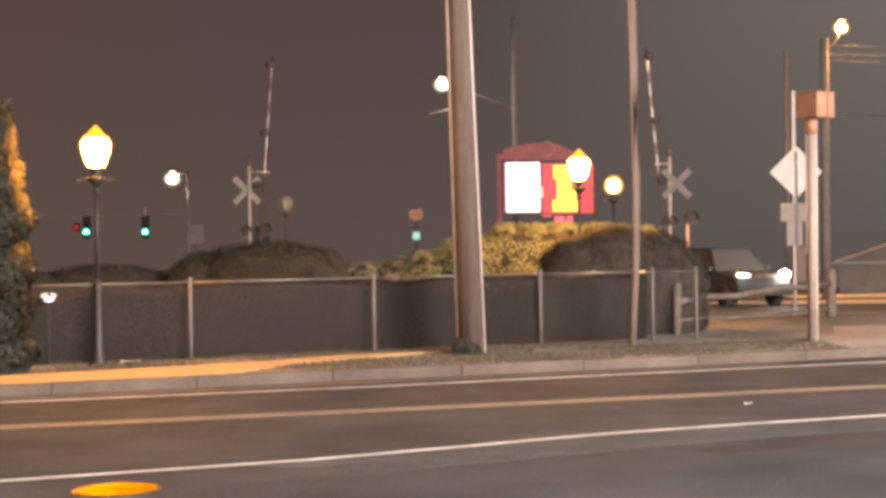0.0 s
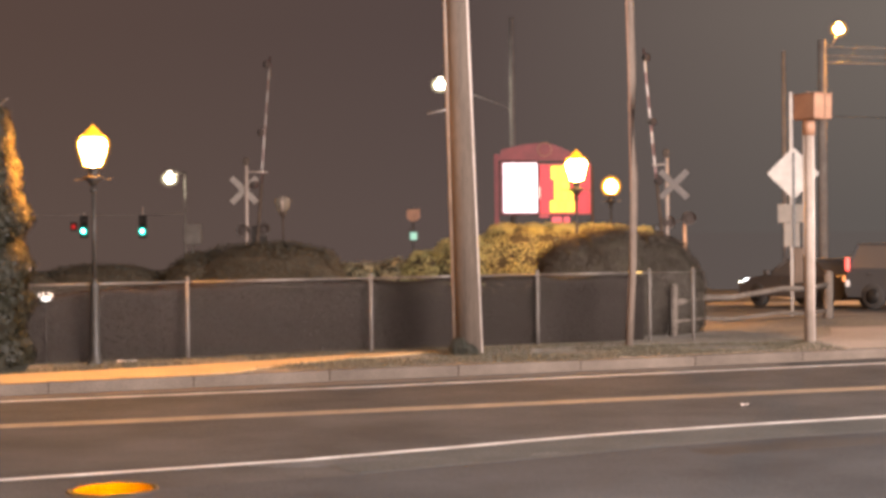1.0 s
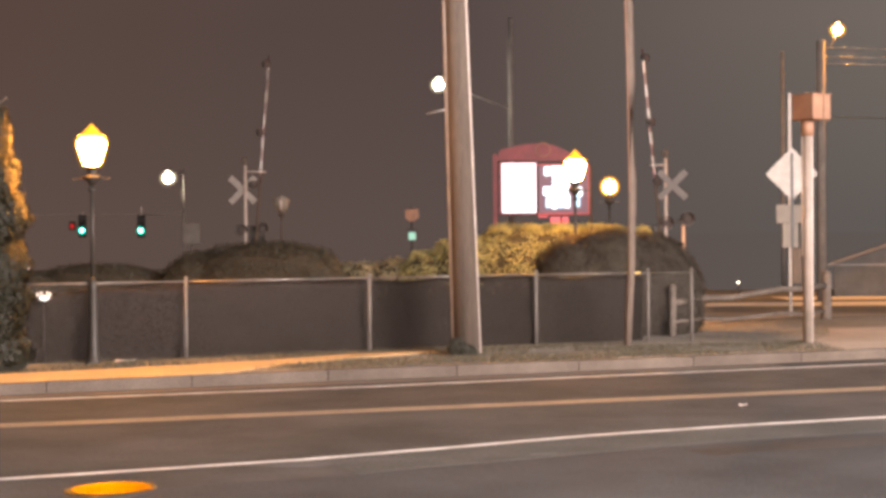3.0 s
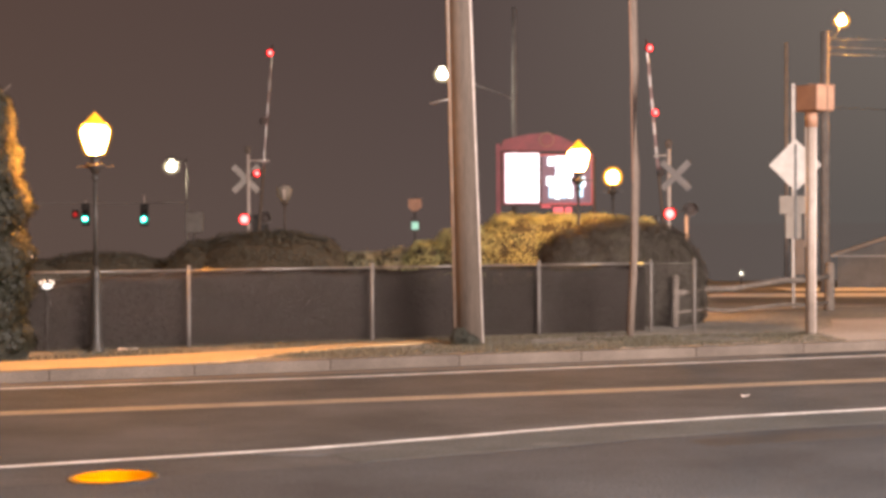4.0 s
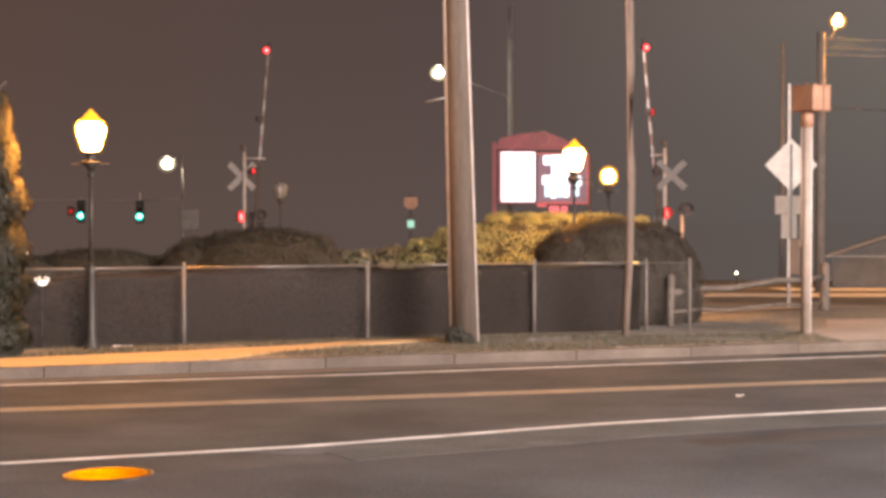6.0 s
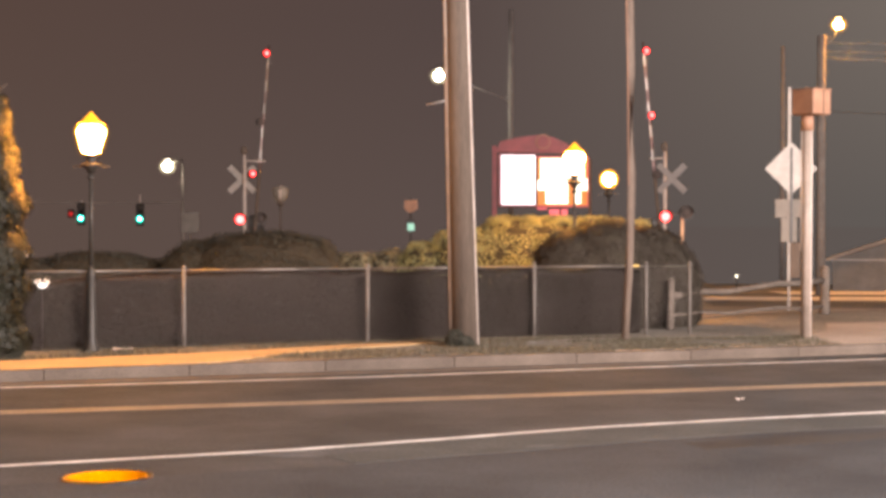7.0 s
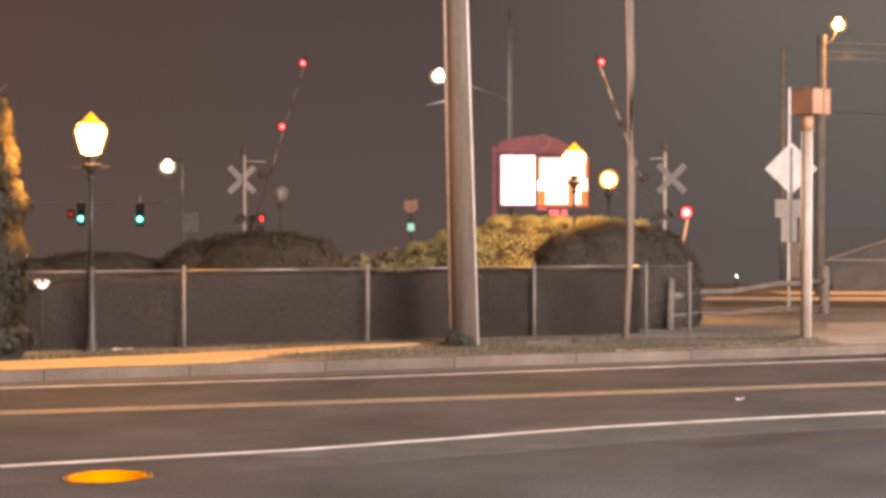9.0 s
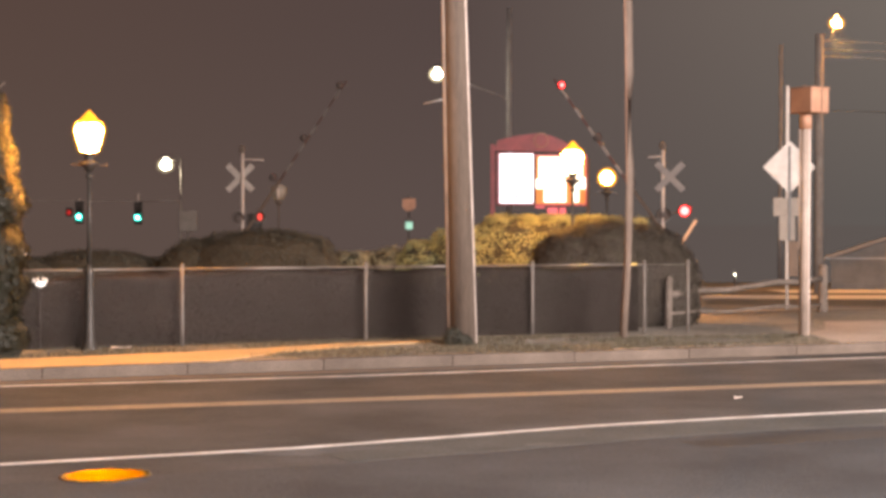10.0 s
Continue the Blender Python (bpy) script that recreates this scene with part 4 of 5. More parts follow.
def street_light(x, y, pole_h, arm, head, lens, shell, label, pole_r=0.1, size=0.28, mat=LAMP_POLE, arm_r=0.035):
    th = thing("street_light", pose(x, y, 0.1), label, "street lamp")
    s = Shape()
    s.tube((0, 0, -0.7), (0, 0, pole_h), pole_r, pole_r * 0.85, 16)
    part("pole", s, mat, th)
    s = Shape()
    s.path(arm, arm_r, 8)
    part("arm", s, mat, th)
    hx, hy, hz = head
    s = Shape()
    s.ellipsoid((hx, hy, hz + size * 0.80), (size * 0.42, size * 0.42, size * 0.16), 2)
    part("head", s, DARK_METAL, th)
    s = Shape()
    s.ellipsoid((hx, hy, hz), (size * 0.92, size * 0.85, size * 0.80), 3)
    refractor = part("refractor", s, shell, th, "weakly glowing shell for the bloom round the lens")
    s = Shape()
    s.ellipsoid((hx, hy, hz), (size * 0.46, size * 0.42, size * 0.42), 3)
    part("lens", s, lens, refractor, "dazzling lamp lens")
    return th


street_light(13.25, 55.62, 8.50, [(0.14, 0, 8.26), (0.37, 0.1, 8.30), (0.52, 0.3, 8.50), (0.72, 0.8, 8.86)], (0.86, 1.1, 9.00), SODIUM_HEAD, SODIUM_BLOOM,
             "tall street lamp with glowing orange sodium head on a wooden pole", 0.165, 0.29, LAMP_POLE, 0.022)
street_light(3.28, 72.0, 11.6, [(0, 0, 7.45), (-0.6, 0, 7.75), (-1.7, 0, 8.15), (-2.7, 0, 8.58)], (-3.22, -0.2, 8.60), WHITE_LED, WHITE_BLOOM,
             "bright white street lamp on a long arm over the crossing", 0.13, 0.40, FAR_POLE)
street_light(-17.4, 110.0, 6.6, [(0, 0, 6.4), (-0.5, 0, 6.35), (-0.9, 0, 6.2)], (-1.02, -0.1, 6.0), WHITE_LED, WHITE_BLOOM,
             "distant white street lamp beyond the crossing", 0.035, 0.58, LANTERN_IRON)
th = thing("utility_pole", pose(14.15, 66.0, 0.1), "slim bare pole beyond the side street at night", "utility pole")
s = Shape()
s.tube((0, 0, -0.8), (0, 0, 9.3), 0.10, 0.08, 10)
part("shaft", s, FAR_POLE, th)


def wire(a, b, sag, r=0.012, label="thin dark overhead cable under night sky", mat=DARK_METAL):
    a, b = Vector(a), Vector(b)
    s = Shape()
    s.path([a.lerp(b, k / 10) - Vector((0, 0, sag * 4 * (k / 10) * (1 - k / 10))) for k in range(11)], r, 5)
    return tagged(part("overhead_cable", s, mat), label, "cable")


for z, dz in ((8.35, 0.06), (8.05, 0.0), (7.82, -0.06)):
    wire((13.4, 55.6, z), (32.0, 56.8, z + dz), 0.15, 0.014, "overhead cable lit by the street lamp", STEEL)
wire((13.25, 55.62, 5.98), (37.0, 64.0, 6.6), 0.25)

# ======================= posts and signs at the roadside =======================


def box_post():
    th = thing("equipment_post", pose(6.075, 26.5, 0.1), "grey steel post carrying a beige equipment box", "post")
    s = Shape()
    s.tube((0, 0, -0.05), (0.015, 0, 3.75), 0.085, 0.080, 18)
    part("post", s, POST_PAINT, th)
    s = Shape()
    s.tube((0.014, 0, 3.42), (0.015, 0, 3.70), 0.10, 0.10, 16)
    part("sleeve", s, BEIGE_BOX, th)
    turn = pose(0.075, 0, 0, 0, 0, 35)
    s = Shape()
    s.box(-0.21, -0.24, 3.68, 0.21, 0.24, 4.09, 0.018, turn)
    part("box", s, BEIGE_BOX, th, "beige metal equipment box")
    s = Shape()
    s.box(-0.215, -0.246, 4.088, 0.215, 0.246, 4.104, 0.004, turn)
    for k in (-1, 1):
        s.box(-0.03 + 0.1 * k, -0.02, 4.10, 0.01 + 0.1 * k, 0.02, 4.13, 0, turn)
    part("cover", s, BEIGE_BOX, th)
    s = Shape()
    s.box(0.212, -0.20, 3.72, 0.224, 0.20, 4.05, 0.004, turn)
    part("door", s, BEIGE_BOX, th)
    s = Shape()
    s.box(0.020, -0.246, 3.69, 0.036, -0.241, 4.08, 0, turn)
    part("door_seam", s, DARK_METAL, th, "dark open seam in the box")
    s = Shape()
    s.tube((-0.095, -0.03, 1.45), (-0.085, -0.03, 3.42), 0.014, 0.014, 8)
    part("conduit", s, POST_PAINT, th, "thin pale strip running up the post")
    # pale strip added for the highlight along the post's right edge
    s = Shape()
    s.tube((0.062, -0.062, 0.0), (0.072, -0.062, 3.42), 0.016, 0.016, 8)
    part("conduit", s, CONDUIT, th, "thin pale strip running up the post")
    return th


box_post()


def diamond_sign():
    th = thing("warning_sign", pose(7.78, 35.6, 0.1), "back of a diamond road sign with smaller plates below", "road sign")
    s = Shape()
    s.box(-0.035, -0.03, -0.05, 0.035, 0.02, 4.94, 0.006)
    part("post", s, STEEL, th)
    r = 0.045
    half = 0.59

    def diamond(cx, cz, h, y0, y1):
        sh = Shape()
        pts = []
        for ux, uz in ((0, 1), (1, 0), (0, -1), (-1, 0)):
            pts += [(cx + ux * (h - r) - uz * r * 0.9, cz + uz * (h - r) + ux * r * 0.9), (cx + ux * (h - r * 0.35), cz + uz * (h - r * 0.35)),
                    (cx + ux * (h - r) + uz * r * 0.9, cz + uz * (h - r) - ux * r * 0.9)]
        sh.prism(pts, y1 - y0, pose(0, y0, 0))
        return sh
    part("diamond_plate", diamond(0.04, 3.14, half, -0.040, -0.034), ALU, th, "bare aluminium back of the diamond plate")
    s = Shape()
    s.box(-0.31, -0.040, 2.06, 0.31, -0.034, 2.46, 0.002)
    part("plate", s, PLATE_BACK, th)
    s = Shape()
    s.box(-0.18, -0.040, 1.52, 0.17, -0.034, 2.05, 0.002)
    part("plate", s, PLATE_BACK, th)
    s = Shape()
    s.box(0.03, -0.06, 0.72, 0.24, 0.08, 1.50, 0.01)
    part("junction_box", s, WOOD_POLE, th, "weathered junction box on the post")
    # solid dark bar in place of the shade inside the channel post
    s = Shape()
    s.box(0.012, -0.058, 1.50, 0.068, -0.042, 3.60, 0.003)
    part("channel", s, DARK_METAL, th, "dark bar standing for the shaded channel of the post")
    for z in (2.85, 3.35, 2.2):
        s = Shape()
        s.tube((0.04, -0.064, z), (0.04, -0.02, z), 0.014, 0.014, 8)
        part("bolt", s, STEEL, th)
    return th


diamond_sign()


def plates_on_post():
    th = thing("sign_post", pose(-1.0, 60.0, 0.1), "dark post with an orange-tinted plate and a small green plate", "road sign")
    s = Shape()
    s.tube((0, 0.05, -0.05), (0, 0.05, 2.95), 0.03, 0.03, 8)
    part("post", s, DARK_METAL, th)
    s = Shape()
    s.prism([(-0.23, 2.85), (0.25, 2.87), (0.26, 2.55), (0.12, 2.42), (-0.08, 2.40), (-0.24, 2.55)], 0.05)
    part("upper_plate", s, BEIGE_BOX, th, "upper plate with orange lamplight in its colour")
    s = Shape()
    s.box(-0.12, -0.02, 1.72, 0.14, 0.02, 2.0, 0.01)
    part("lower_plate", s, glow("lit_push_plate", (0.45, 1.0, 0.8), 0.006), th, "small pale green lit plate")
    s = Shape()
    s.box(-0.17, -0.05, 2.02, 0.17, 0.06, 2.10, 0.01)
    part("visor", s, DARK_METAL, th)
    return th


plates_on_post()

# ======================= traffic signals =======================


def collar(s, x, z, r_in, r_out, y0, y1, seg=22):
    """A ring about the y axis that closes the gap round a lamp insert."""
    rings = [[s.bm.verts.new((x + r * math.cos(2 * math.pi * k / seg), y, z + r * math.sin(2 * math.pi * k / seg))) for k in range(seg)]
             for r, y in ((r_in, y0), (r_out, y0), (r_out, y1), (r_in, y1))]
    for i in range(4):
        lo, hi = rings[i], rings[(i + 1) % 4]
        for k in range(seg):
            s.bm.faces.new((lo[k], lo[(k + 1) % seg], hi[(k + 1) % seg], hi[k]))


def hood(s, x, z, r, y0, y1, seg=14):
    """A curved visor over the upper half of a lamp, 8 mm thick."""
    grid = []
    for rr in (r, r + 0.008):
        for y in (y0, y1):
            grid.append([s.bm.verts.new((x + rr * math.cos(math.radians(-15 + 210 * k / seg)), y, z + rr * math.sin(math.radians(-15 + 210 * k / seg)))) for k in range(seg + 1)])
    for a, b in ((0, 1), (1, 3), (3, 2), (2, 0)):
        for k in range(seg):
            s.bm.faces.new((grid[a][k], grid[a][k + 1], grid[b][k + 1], grid[b][k]))
    for k in (0, seg):
        s.bm.faces.new((grid[0][k], grid[1][k], grid[3][k], grid[2][k]))


def signal_head(x, y, z, label, red=False, rod=0.0, turn=0):
    th = thing("traffic_signal", pose(x, y, z, 0, 0, turn), label, "traffic light")
    s = Shape()
    s.box(-0.17, 0.0, -0.32, 0.17, 0.22, 0.72, 0.02)
    part("housing", s, DARK_METAL, th)
    axis = pose(0, 0, 0, 90, 0, 0)
    for k, zz in enumerate((0.0, 0.22, 0.52)):
        s = Shape()
        if k == 0:
            s.use(1).lathe([(0.17, 0), (0.16, 0.03), (0.075, 0.045)], 18, (0, -0.005, zz), axis)
            s.use(0).lathe([(0.07, 0.046), (0.05, 0.06), (0.02, 0.068)], 14, (0, -0.005, zz), axis)
            part("green_lens", s, [GREEN_CORE, GREEN_LENS], th, "glowing green lens")
        else:
            s.lathe([(0.10, 0), (0.09, 0.03), (0.03, 0.05)], 16, (0, -0.005, zz), axis)
            part("lens", s, DARK_METAL if k == 1 else RED_OFF, th)
        s = Shape()
        hood(s, 0, zz, 0.155, -0.16, 0.0)
        part("visor", s, DARK_METAL, th)
    if rod:
        s = Shape()
        s.tube((0, 0.1, 0.70), (0, 0.1, 0.72 + rod), 0.03, 0.03, 8)
        part("hanger", s, CONDUIT, th)
    if red:
        s = Shape()
        s.box(-0.62, 0.0, 0.02, -0.32, 0.2, 0.42, 0.02)
        part("side_head", s, DARK_METAL, th)
        s = Shape()
        s.lathe([(0.11, 0), (0.09, 0.03), (0.03, 0.05)], 16, (-0.47, -0.005, 0.20), axis)
        part("red_lens", s, RED_DIM, th, "dim red lens")
    return th


signal_head(-16.60, 75.0, 2.36, "green traffic signal with a dim red side head", True, 0.10)
signal_head(-13.86, 75.0, 2.33, "green traffic signal hanging from a rod", False, 0.40)
s = Shape()
s.tube((-13.86, 75.1, 3.07), (-11.9, 75.2, 3.12), 0.02, 0.02, 6)
s.tube((-34.0, 75.1, 3.20), (-13.86, 75.1, 3.07), 0.012, 0.012, 6)
s.tube((-11.9, 75.2, 0.05), (-11.9, 75.2, 3.2), 0.05, 0.05, 10)
tagged(part("signal_bracket", s, STEEL), "thin steel signal bracket on a post", "bracket")
for dx, w, h in ((0.22, 0.76, 0.92),):
    s = Shape()
    s.box(-w / 2, 0.0, -h / 2, w / 2, 0.25, h / 2, 0.03)
    s.tube((0, 0.12, -2.1), (0, 0.12, -h / 2), 0.04, 0.04, 8)
    tagged(part("signal_cabinet", s, ALU, None, "", pose(-11.0 + dx, 70.0, 2.15)), "dim grey back of a signal cabinet on a post", "cabinet")

# ======================= lit roadside sign =======================


def pylon_sign():
    th = thing("pylon_sign", pose(2.33, 60.0, 0.1), "red cabinet sign with a white panel and changing lit text", "sign")
    for x0, x1, h, mat in ((-0.28, -0.12, 4.9, SIGN_RED), (3.32, 3.42, 4.4, WOOD_POLE)):
        s = Shape()
        s.box(x0, 0.10, -0.05, x1, 0.30, h, 0.01)
        part("post", s, mat, th)
    s = Shape()
    s.box(-0.06, 0.06, 2.62, 1.345, 0.45, 4.60, 0.02)
    part("cabinet", s, SIGN_RED, th)
    s = Shape()
    s.box(0.05, 0.0, 2.70, 1.31, 0.058, 4.54, 0.02)
    part("white_panel", s, LED_WHITE, th, "glowing white panel")
    s = Shape()
    s.box(0.60, -0.008, 2.90, 0.76, -0.001, 2.99)
    part("panel_mark", s, SIGN_RED, th)
    s = Shape()
    s.prism([(-0.15, 4.66), (2.95, 4.62), (2.5, 4.98), (1.95, 5.22), (1.5, 5.30), (0.7, 5.22), (0.0, 5.05)], 0.25, pose(0, 0.05, 0))
    part("header", s, SIGN_RED, th, "dim red header board")
    s = Shape()
    s.lathe([(0.24, 0.0), (0.24, 0.02), (0.22, 0.03)], 24, (1.60, 0.045, 5.05), pose(0, 0, 0, 90, 0, 0))
    roundel = part("roundel", s, SIGN_RED, th, "round badge on the header")
    s = Shape()
    collar(s, 1.60, 5.05, 0.235, 0.27, 0.0, 0.048, 28)
    part("rim", s, BEIGE_BOX, roundel, "pale rim")
    s = Shape()
    s.box(1.36, 0.0, 2.62, 3.30, 0.05, 2.66)
    s.box(1.36, 0.0, 4.46, 3.30, 0.05, 4.50)
    s.box(3.26, 0.0, 2.66, 3.30, 0.05, 4.46)
    part("display_frame", s, SIGN_FRAME, th, "thin dim red frame")
    for x0, z0, x1, z1 in ((1.85, 2.28, 2.22, 2.53), (2.30, 2.28, 2.52, 2.53), (1.40, 2.52, 1.75, 2.58)):
        s = Shape()
        s.box(x0, 0.05, z0, x1, 0.15, z1, 0.01)
        part("lower_plate", s, SIGN_PINK, th, "small lit red plate")
    # three-sided display drum: each side carries its own lit message
    w, zc = 1.86, 3.56
    inr = w / (2 * math.sqrt(3))
    drum = Shape()
    cir = w / math.sqrt(3)
    for k in range(3):
        drum.use(k)
        a0, a1 = math.radians(-150 + 120 * k), math.radians(-30 + 120 * k)
        v = [drum.bm.verts.new((cir * math.cos(a), cir * math.sin(a), z)) for a, z in ((a0, -0.88), (a1, -0.88), (a1, 0.88), (a0, 0.88))]
        f = drum.bm.faces.new(v)
        f.material_index = k
    top = [drum.bm.verts.new((cir * math.cos(math.radians(a)), cir * math.sin(math.radians(a)), 0.88)) for a in (-150, -30, 90)]
    low = [drum.bm.verts.new((cir * math.cos(math.radians(a)), cir * math.sin(math.radians(a)), -0.88)) for a in (-150, -30, 90)]
    drum.bm.faces.new(top)
    drum.bm.faces.new(list(reversed(low)))
    display = part("display", drum, [LED_RED_FIELD, LED_DARK_FIELD, LED_AMBER_FIELD], th, "three-sided display with lit text bars", pose(1.41 + w / 2, inr + 0.02, zc))

    def message(turn, bars, mats):
        for x0, z0, x1, z1, k in bars:
            sh = Shape()
            sh.box(x0 - w / 2, -inr - 0.03, z0 - 0.88, x1 - w / 2, -inr - 0.006, z1 - 0.88, 0.008)
            part("text_bar", sh, mats[k], display, "", pose(0, 0, 0, 0, 0, turn))
    # lines of lettering as plain bars
    yellow = []
    for z0, z1, xs in ((1.255, 1.74, (0.42, 0.66, 0.675, 0.98, 0.995, 1.25)), (0.865, 1.245, (0.54, 0.76, 0.775, 1.08)), (0.455, 0.855, (0.54, 0.78, 0.795, 1.05, 1.065, 1.24)), (0.03, 0.445, (0.38, 0.68, 0.695, 0.93, 0.945, 1.28))):
        for a, b in zip(xs[::2], xs[1::2]):
            yellow.append((a, z0, b, z1, 0))
    message(0, yellow, [LED_YELLOW])
    cool = [(0.10, 1.40, 0.34, 1.72, 0), (0.36, 1.42, 1.0, 1.74, 0), (0.42, 1.1, 0.72, 1.42, 0), (0.74, 1.0, 1.02, 1.4, 0), (0.06, 0.66, 0.32, 0.98, 0), (0.36, 0.72, 0.98, 1.02, 0),
            (0.14, 0.20, 0.34, 0.62, 1), (0.37, 0.16, 0.56, 0.68, 0), (0.59, 0.18, 0.80, 0.70, 1), (0.83, 0.20, 1.04, 0.68, 0), (1.22, 0.22, 1.42, 0.98, 1), (1.30, 0.62, 1.50, 0.96, 0), (1.05, 1.2, 1.3, 1.7, 0), (0.42, 0.99, 1.02, 1.42, 0)]
    message(120, [(a + 0.12, b, c + 0.12, d, k) for a, b, c, d, k in cool], [LED_COOL, LED_BLUE])
    warm = [(0.10, 0.95, 1.02, 1.74, 0), (0.0, 0.56, 0.78, 0.93, 0), (0.30, 0.06, 0.80, 0.54, 0), (0.82, 0.06, 1.12, 0.93, 0), (1.04, 1.02, 1.74, 1.70, 0), (1.42, 0.56, 1.85, 0.98, 0), (1.38, 0.06, 1.60, 0.54, 0)]
    message(240, warm, [LED_WARM])
    return display


DISPLAY = pylon_sign()

# ======================= level crossing gates =======================


def flash_lens(parent, x, y, z, r, core=0.60, mats=(RED_CORE, RED_LENS)):
    """A lamp insert whose one side glows and whose other side is dark; it turns in its housing."""
    s = Shape()
    axis = pose(0, 0, 0, 90, 0, 0)
    s.use(1).lathe([(r, 0.0), (r * 0.95, 0.02), (r * core, 0.035)], 20, (0, -0.002, 0), axis)
    s.use(0).lathe([(r * core * 0.975, 0.036), (r * core * 0.6, 0.05), (r * 0.1, 0.056)], 14, (0, -0.002, 0), axis)
    s.use(2).lathe([(r, 0.0), (r * 0.95, 0.02), (r * 0.3, 0.04)], 20, (0, 0.002, 0), pose(0, 0, 0, -90, 0, 0))
    ob = part("lens", s, [*mats, RED_OFF], parent, "red flashing lamp lens", pose(x, y, z))
    return ob


def crossing_gate(x, y, label, d):
    """d: offsets of the parts from the mast in metres."""
    th = thing("crossing_gate", pose(x, y, 0.1), label, "railway gate", "crossing gates")
    s = Shape()
    s.box(-0.3, -0.3, -0.05, 0.3, 0.3, 0.12, 0.03)
    part("footing", s, CONCRETE, th)
    s = Shape()
    s.tube((0, 0, 0.1), (0, 0, d["top"]), 0.06, 0.055, 14)
    part("mast", s, CONDUIT, th, "pale steel mast")
    s = Shape()
    s.lathe([(0.03, 0), (0.10, 0.05), (0.11, 0.16), (0.09, 0.26), (0.03, 0.30)], 16, (-0.02, 0, d["top"]))
    part("bell", s, RAIL_WOOD, th, "dull grey bell")
    s = Shape()
    s.tube((0, 0, d["top"] - 0.22), (d["bracket"], 0, d["top"] - 0.24), 0.025, 0.025, 8)
    part("bracket", s, CONDUIT, th)
    bx, bz, by = d["buck"]
    for a in (45, -45):
        s = Shape()
        s.box(-0.64, 0, -0.105, 0.64, 0.012, 0.105, 0.004)
        part("crossbuck_blade", s, d["blade"], th, "pale crossbuck blade", pose(bx, by + (0.0 if a > 0 else 0.016), bz, 0, a, 0))
    s = Shape()
    xs = [f[0] for f in d["flashers"]]
    za, zb = d["flashers"][0][1], d["flashers"][1][1]
    s.tube((xs[0], 0.06, za), (xs[1], 0.06, zb), 0.03, 0.03, 8)
    part("crossbar", s, FLASHER_GREY, th)
    lamps = []
    for fx, fz in d["flashers"]:
        s = Shape()
        s.lathe([(0.235, 0.0), (0.235, 0.012)], 24, (fx, 0.03, fz), pose(0, 0, 0, 90, 0, 0))
        s.lathe([(0.17, 0), (0.16, 0.14), (0.06, 0.18)], 18, (fx, 0.04, fz), pose(0, 0, 0, -90, 0, 0))
        collar(s, fx, fz, 0.182, 0.235, -0.05, 0.03)
        hood(s, fx, fz, 0.215, -0.24, -0.03)
        h = part("flasher", s, FLASHER_GREY, th, "hooded flasher with round backing, grey toned towards the night sky")
        turned = d["away"] and lamps
        lamps.append(flash_lens(h, fx, -0.02, fz, *((0.17, 0.75, (RED_EDGE, RED_OFF)) if turned else (0.19, 0.78))))
    px, pz = d["pivot"]
    s = Shape()
    s.box(px - 0.25, -0.02, pz - 0.55, px + 0.25, 0.4, pz + 0.22, 0.03)
    part("mechanism", s, DARK_METAL, th, "dark gate mechanism box")
    # the arm: a dark conversion bracket below, then a rounded striped blade
    n, length, low = 11, d["length"], 1.75
    s = Shape()
    rings, kinds = [], []
    stations = [(-1.05, 0.16, 0.05, 2), (-0.75, 0.16, 0.05, 2), (-0.70, 0.06, 0.03, 2), (low - 0.01, 0.055, 0.03, 2)]
    stations += [(low + (length - low) * k / n, 0.050 - 0.016 * k / n, 0.026, (k + 1) % 2) for k in range(n + 1)]
    for z, w, dp, kind in stations:
        rings.append([s.bm.verts.new((w * math.cos(a), dp * math.sin(a), z)) for a in (2 * math.pi * (i + 0.5) / 12 for i in range(12))])
        kinds.append(kind)
    for k, (lo, hi) in enumerate(zip(rings[:-1], rings[1:])):
        for i in range(12):
            f = s.bm.faces.new((lo[i], lo[(i + 1) % 12], hi[(i + 1) % 12], hi[i]))
            f.material_index, f.smooth = kinds[k], True
    s.bm.faces.new(list(reversed(rings[0]))).material_index = 2
    s.bm.faces.new(rings[-1]).material_index = kinds[-1]
    arm = part("arm", s, [*d["sheeting"], WOOD_POLE], th, "slender striped gate arm, white and red", pose(px, -0.08, pz))
    arm_lamps = []
    for dz, dx in d["lights"]:
        s = Shape()
        s.box(min(0, dx) - 0.02, 0.02, dz - 0.02, max(0, dx) + 0.02, 0.06, dz + 0.02)
        s.lathe([(0.11, 0), (0.10, 0.08), (0.04, 0.10)], 14, (dx, 0.03, dz), pose(0, 0, 0, -90, 0, 0))
        collar(s, dx, dz, 0.122, 0.136, -0.07, 0.03)
        s.lathe([(0.138, 0), (0.138, 0.01)], 18, (dx, 0.035, dz), pose(0, 0, 0, 90, 0, 0))
        part("lamp_holder", s, DARK_METAL, arm)
        arm_lamps.append(flash_lens(arm, dx, -0.04, dz, 0.118))
    return th, arm, lamps, arm_lamps


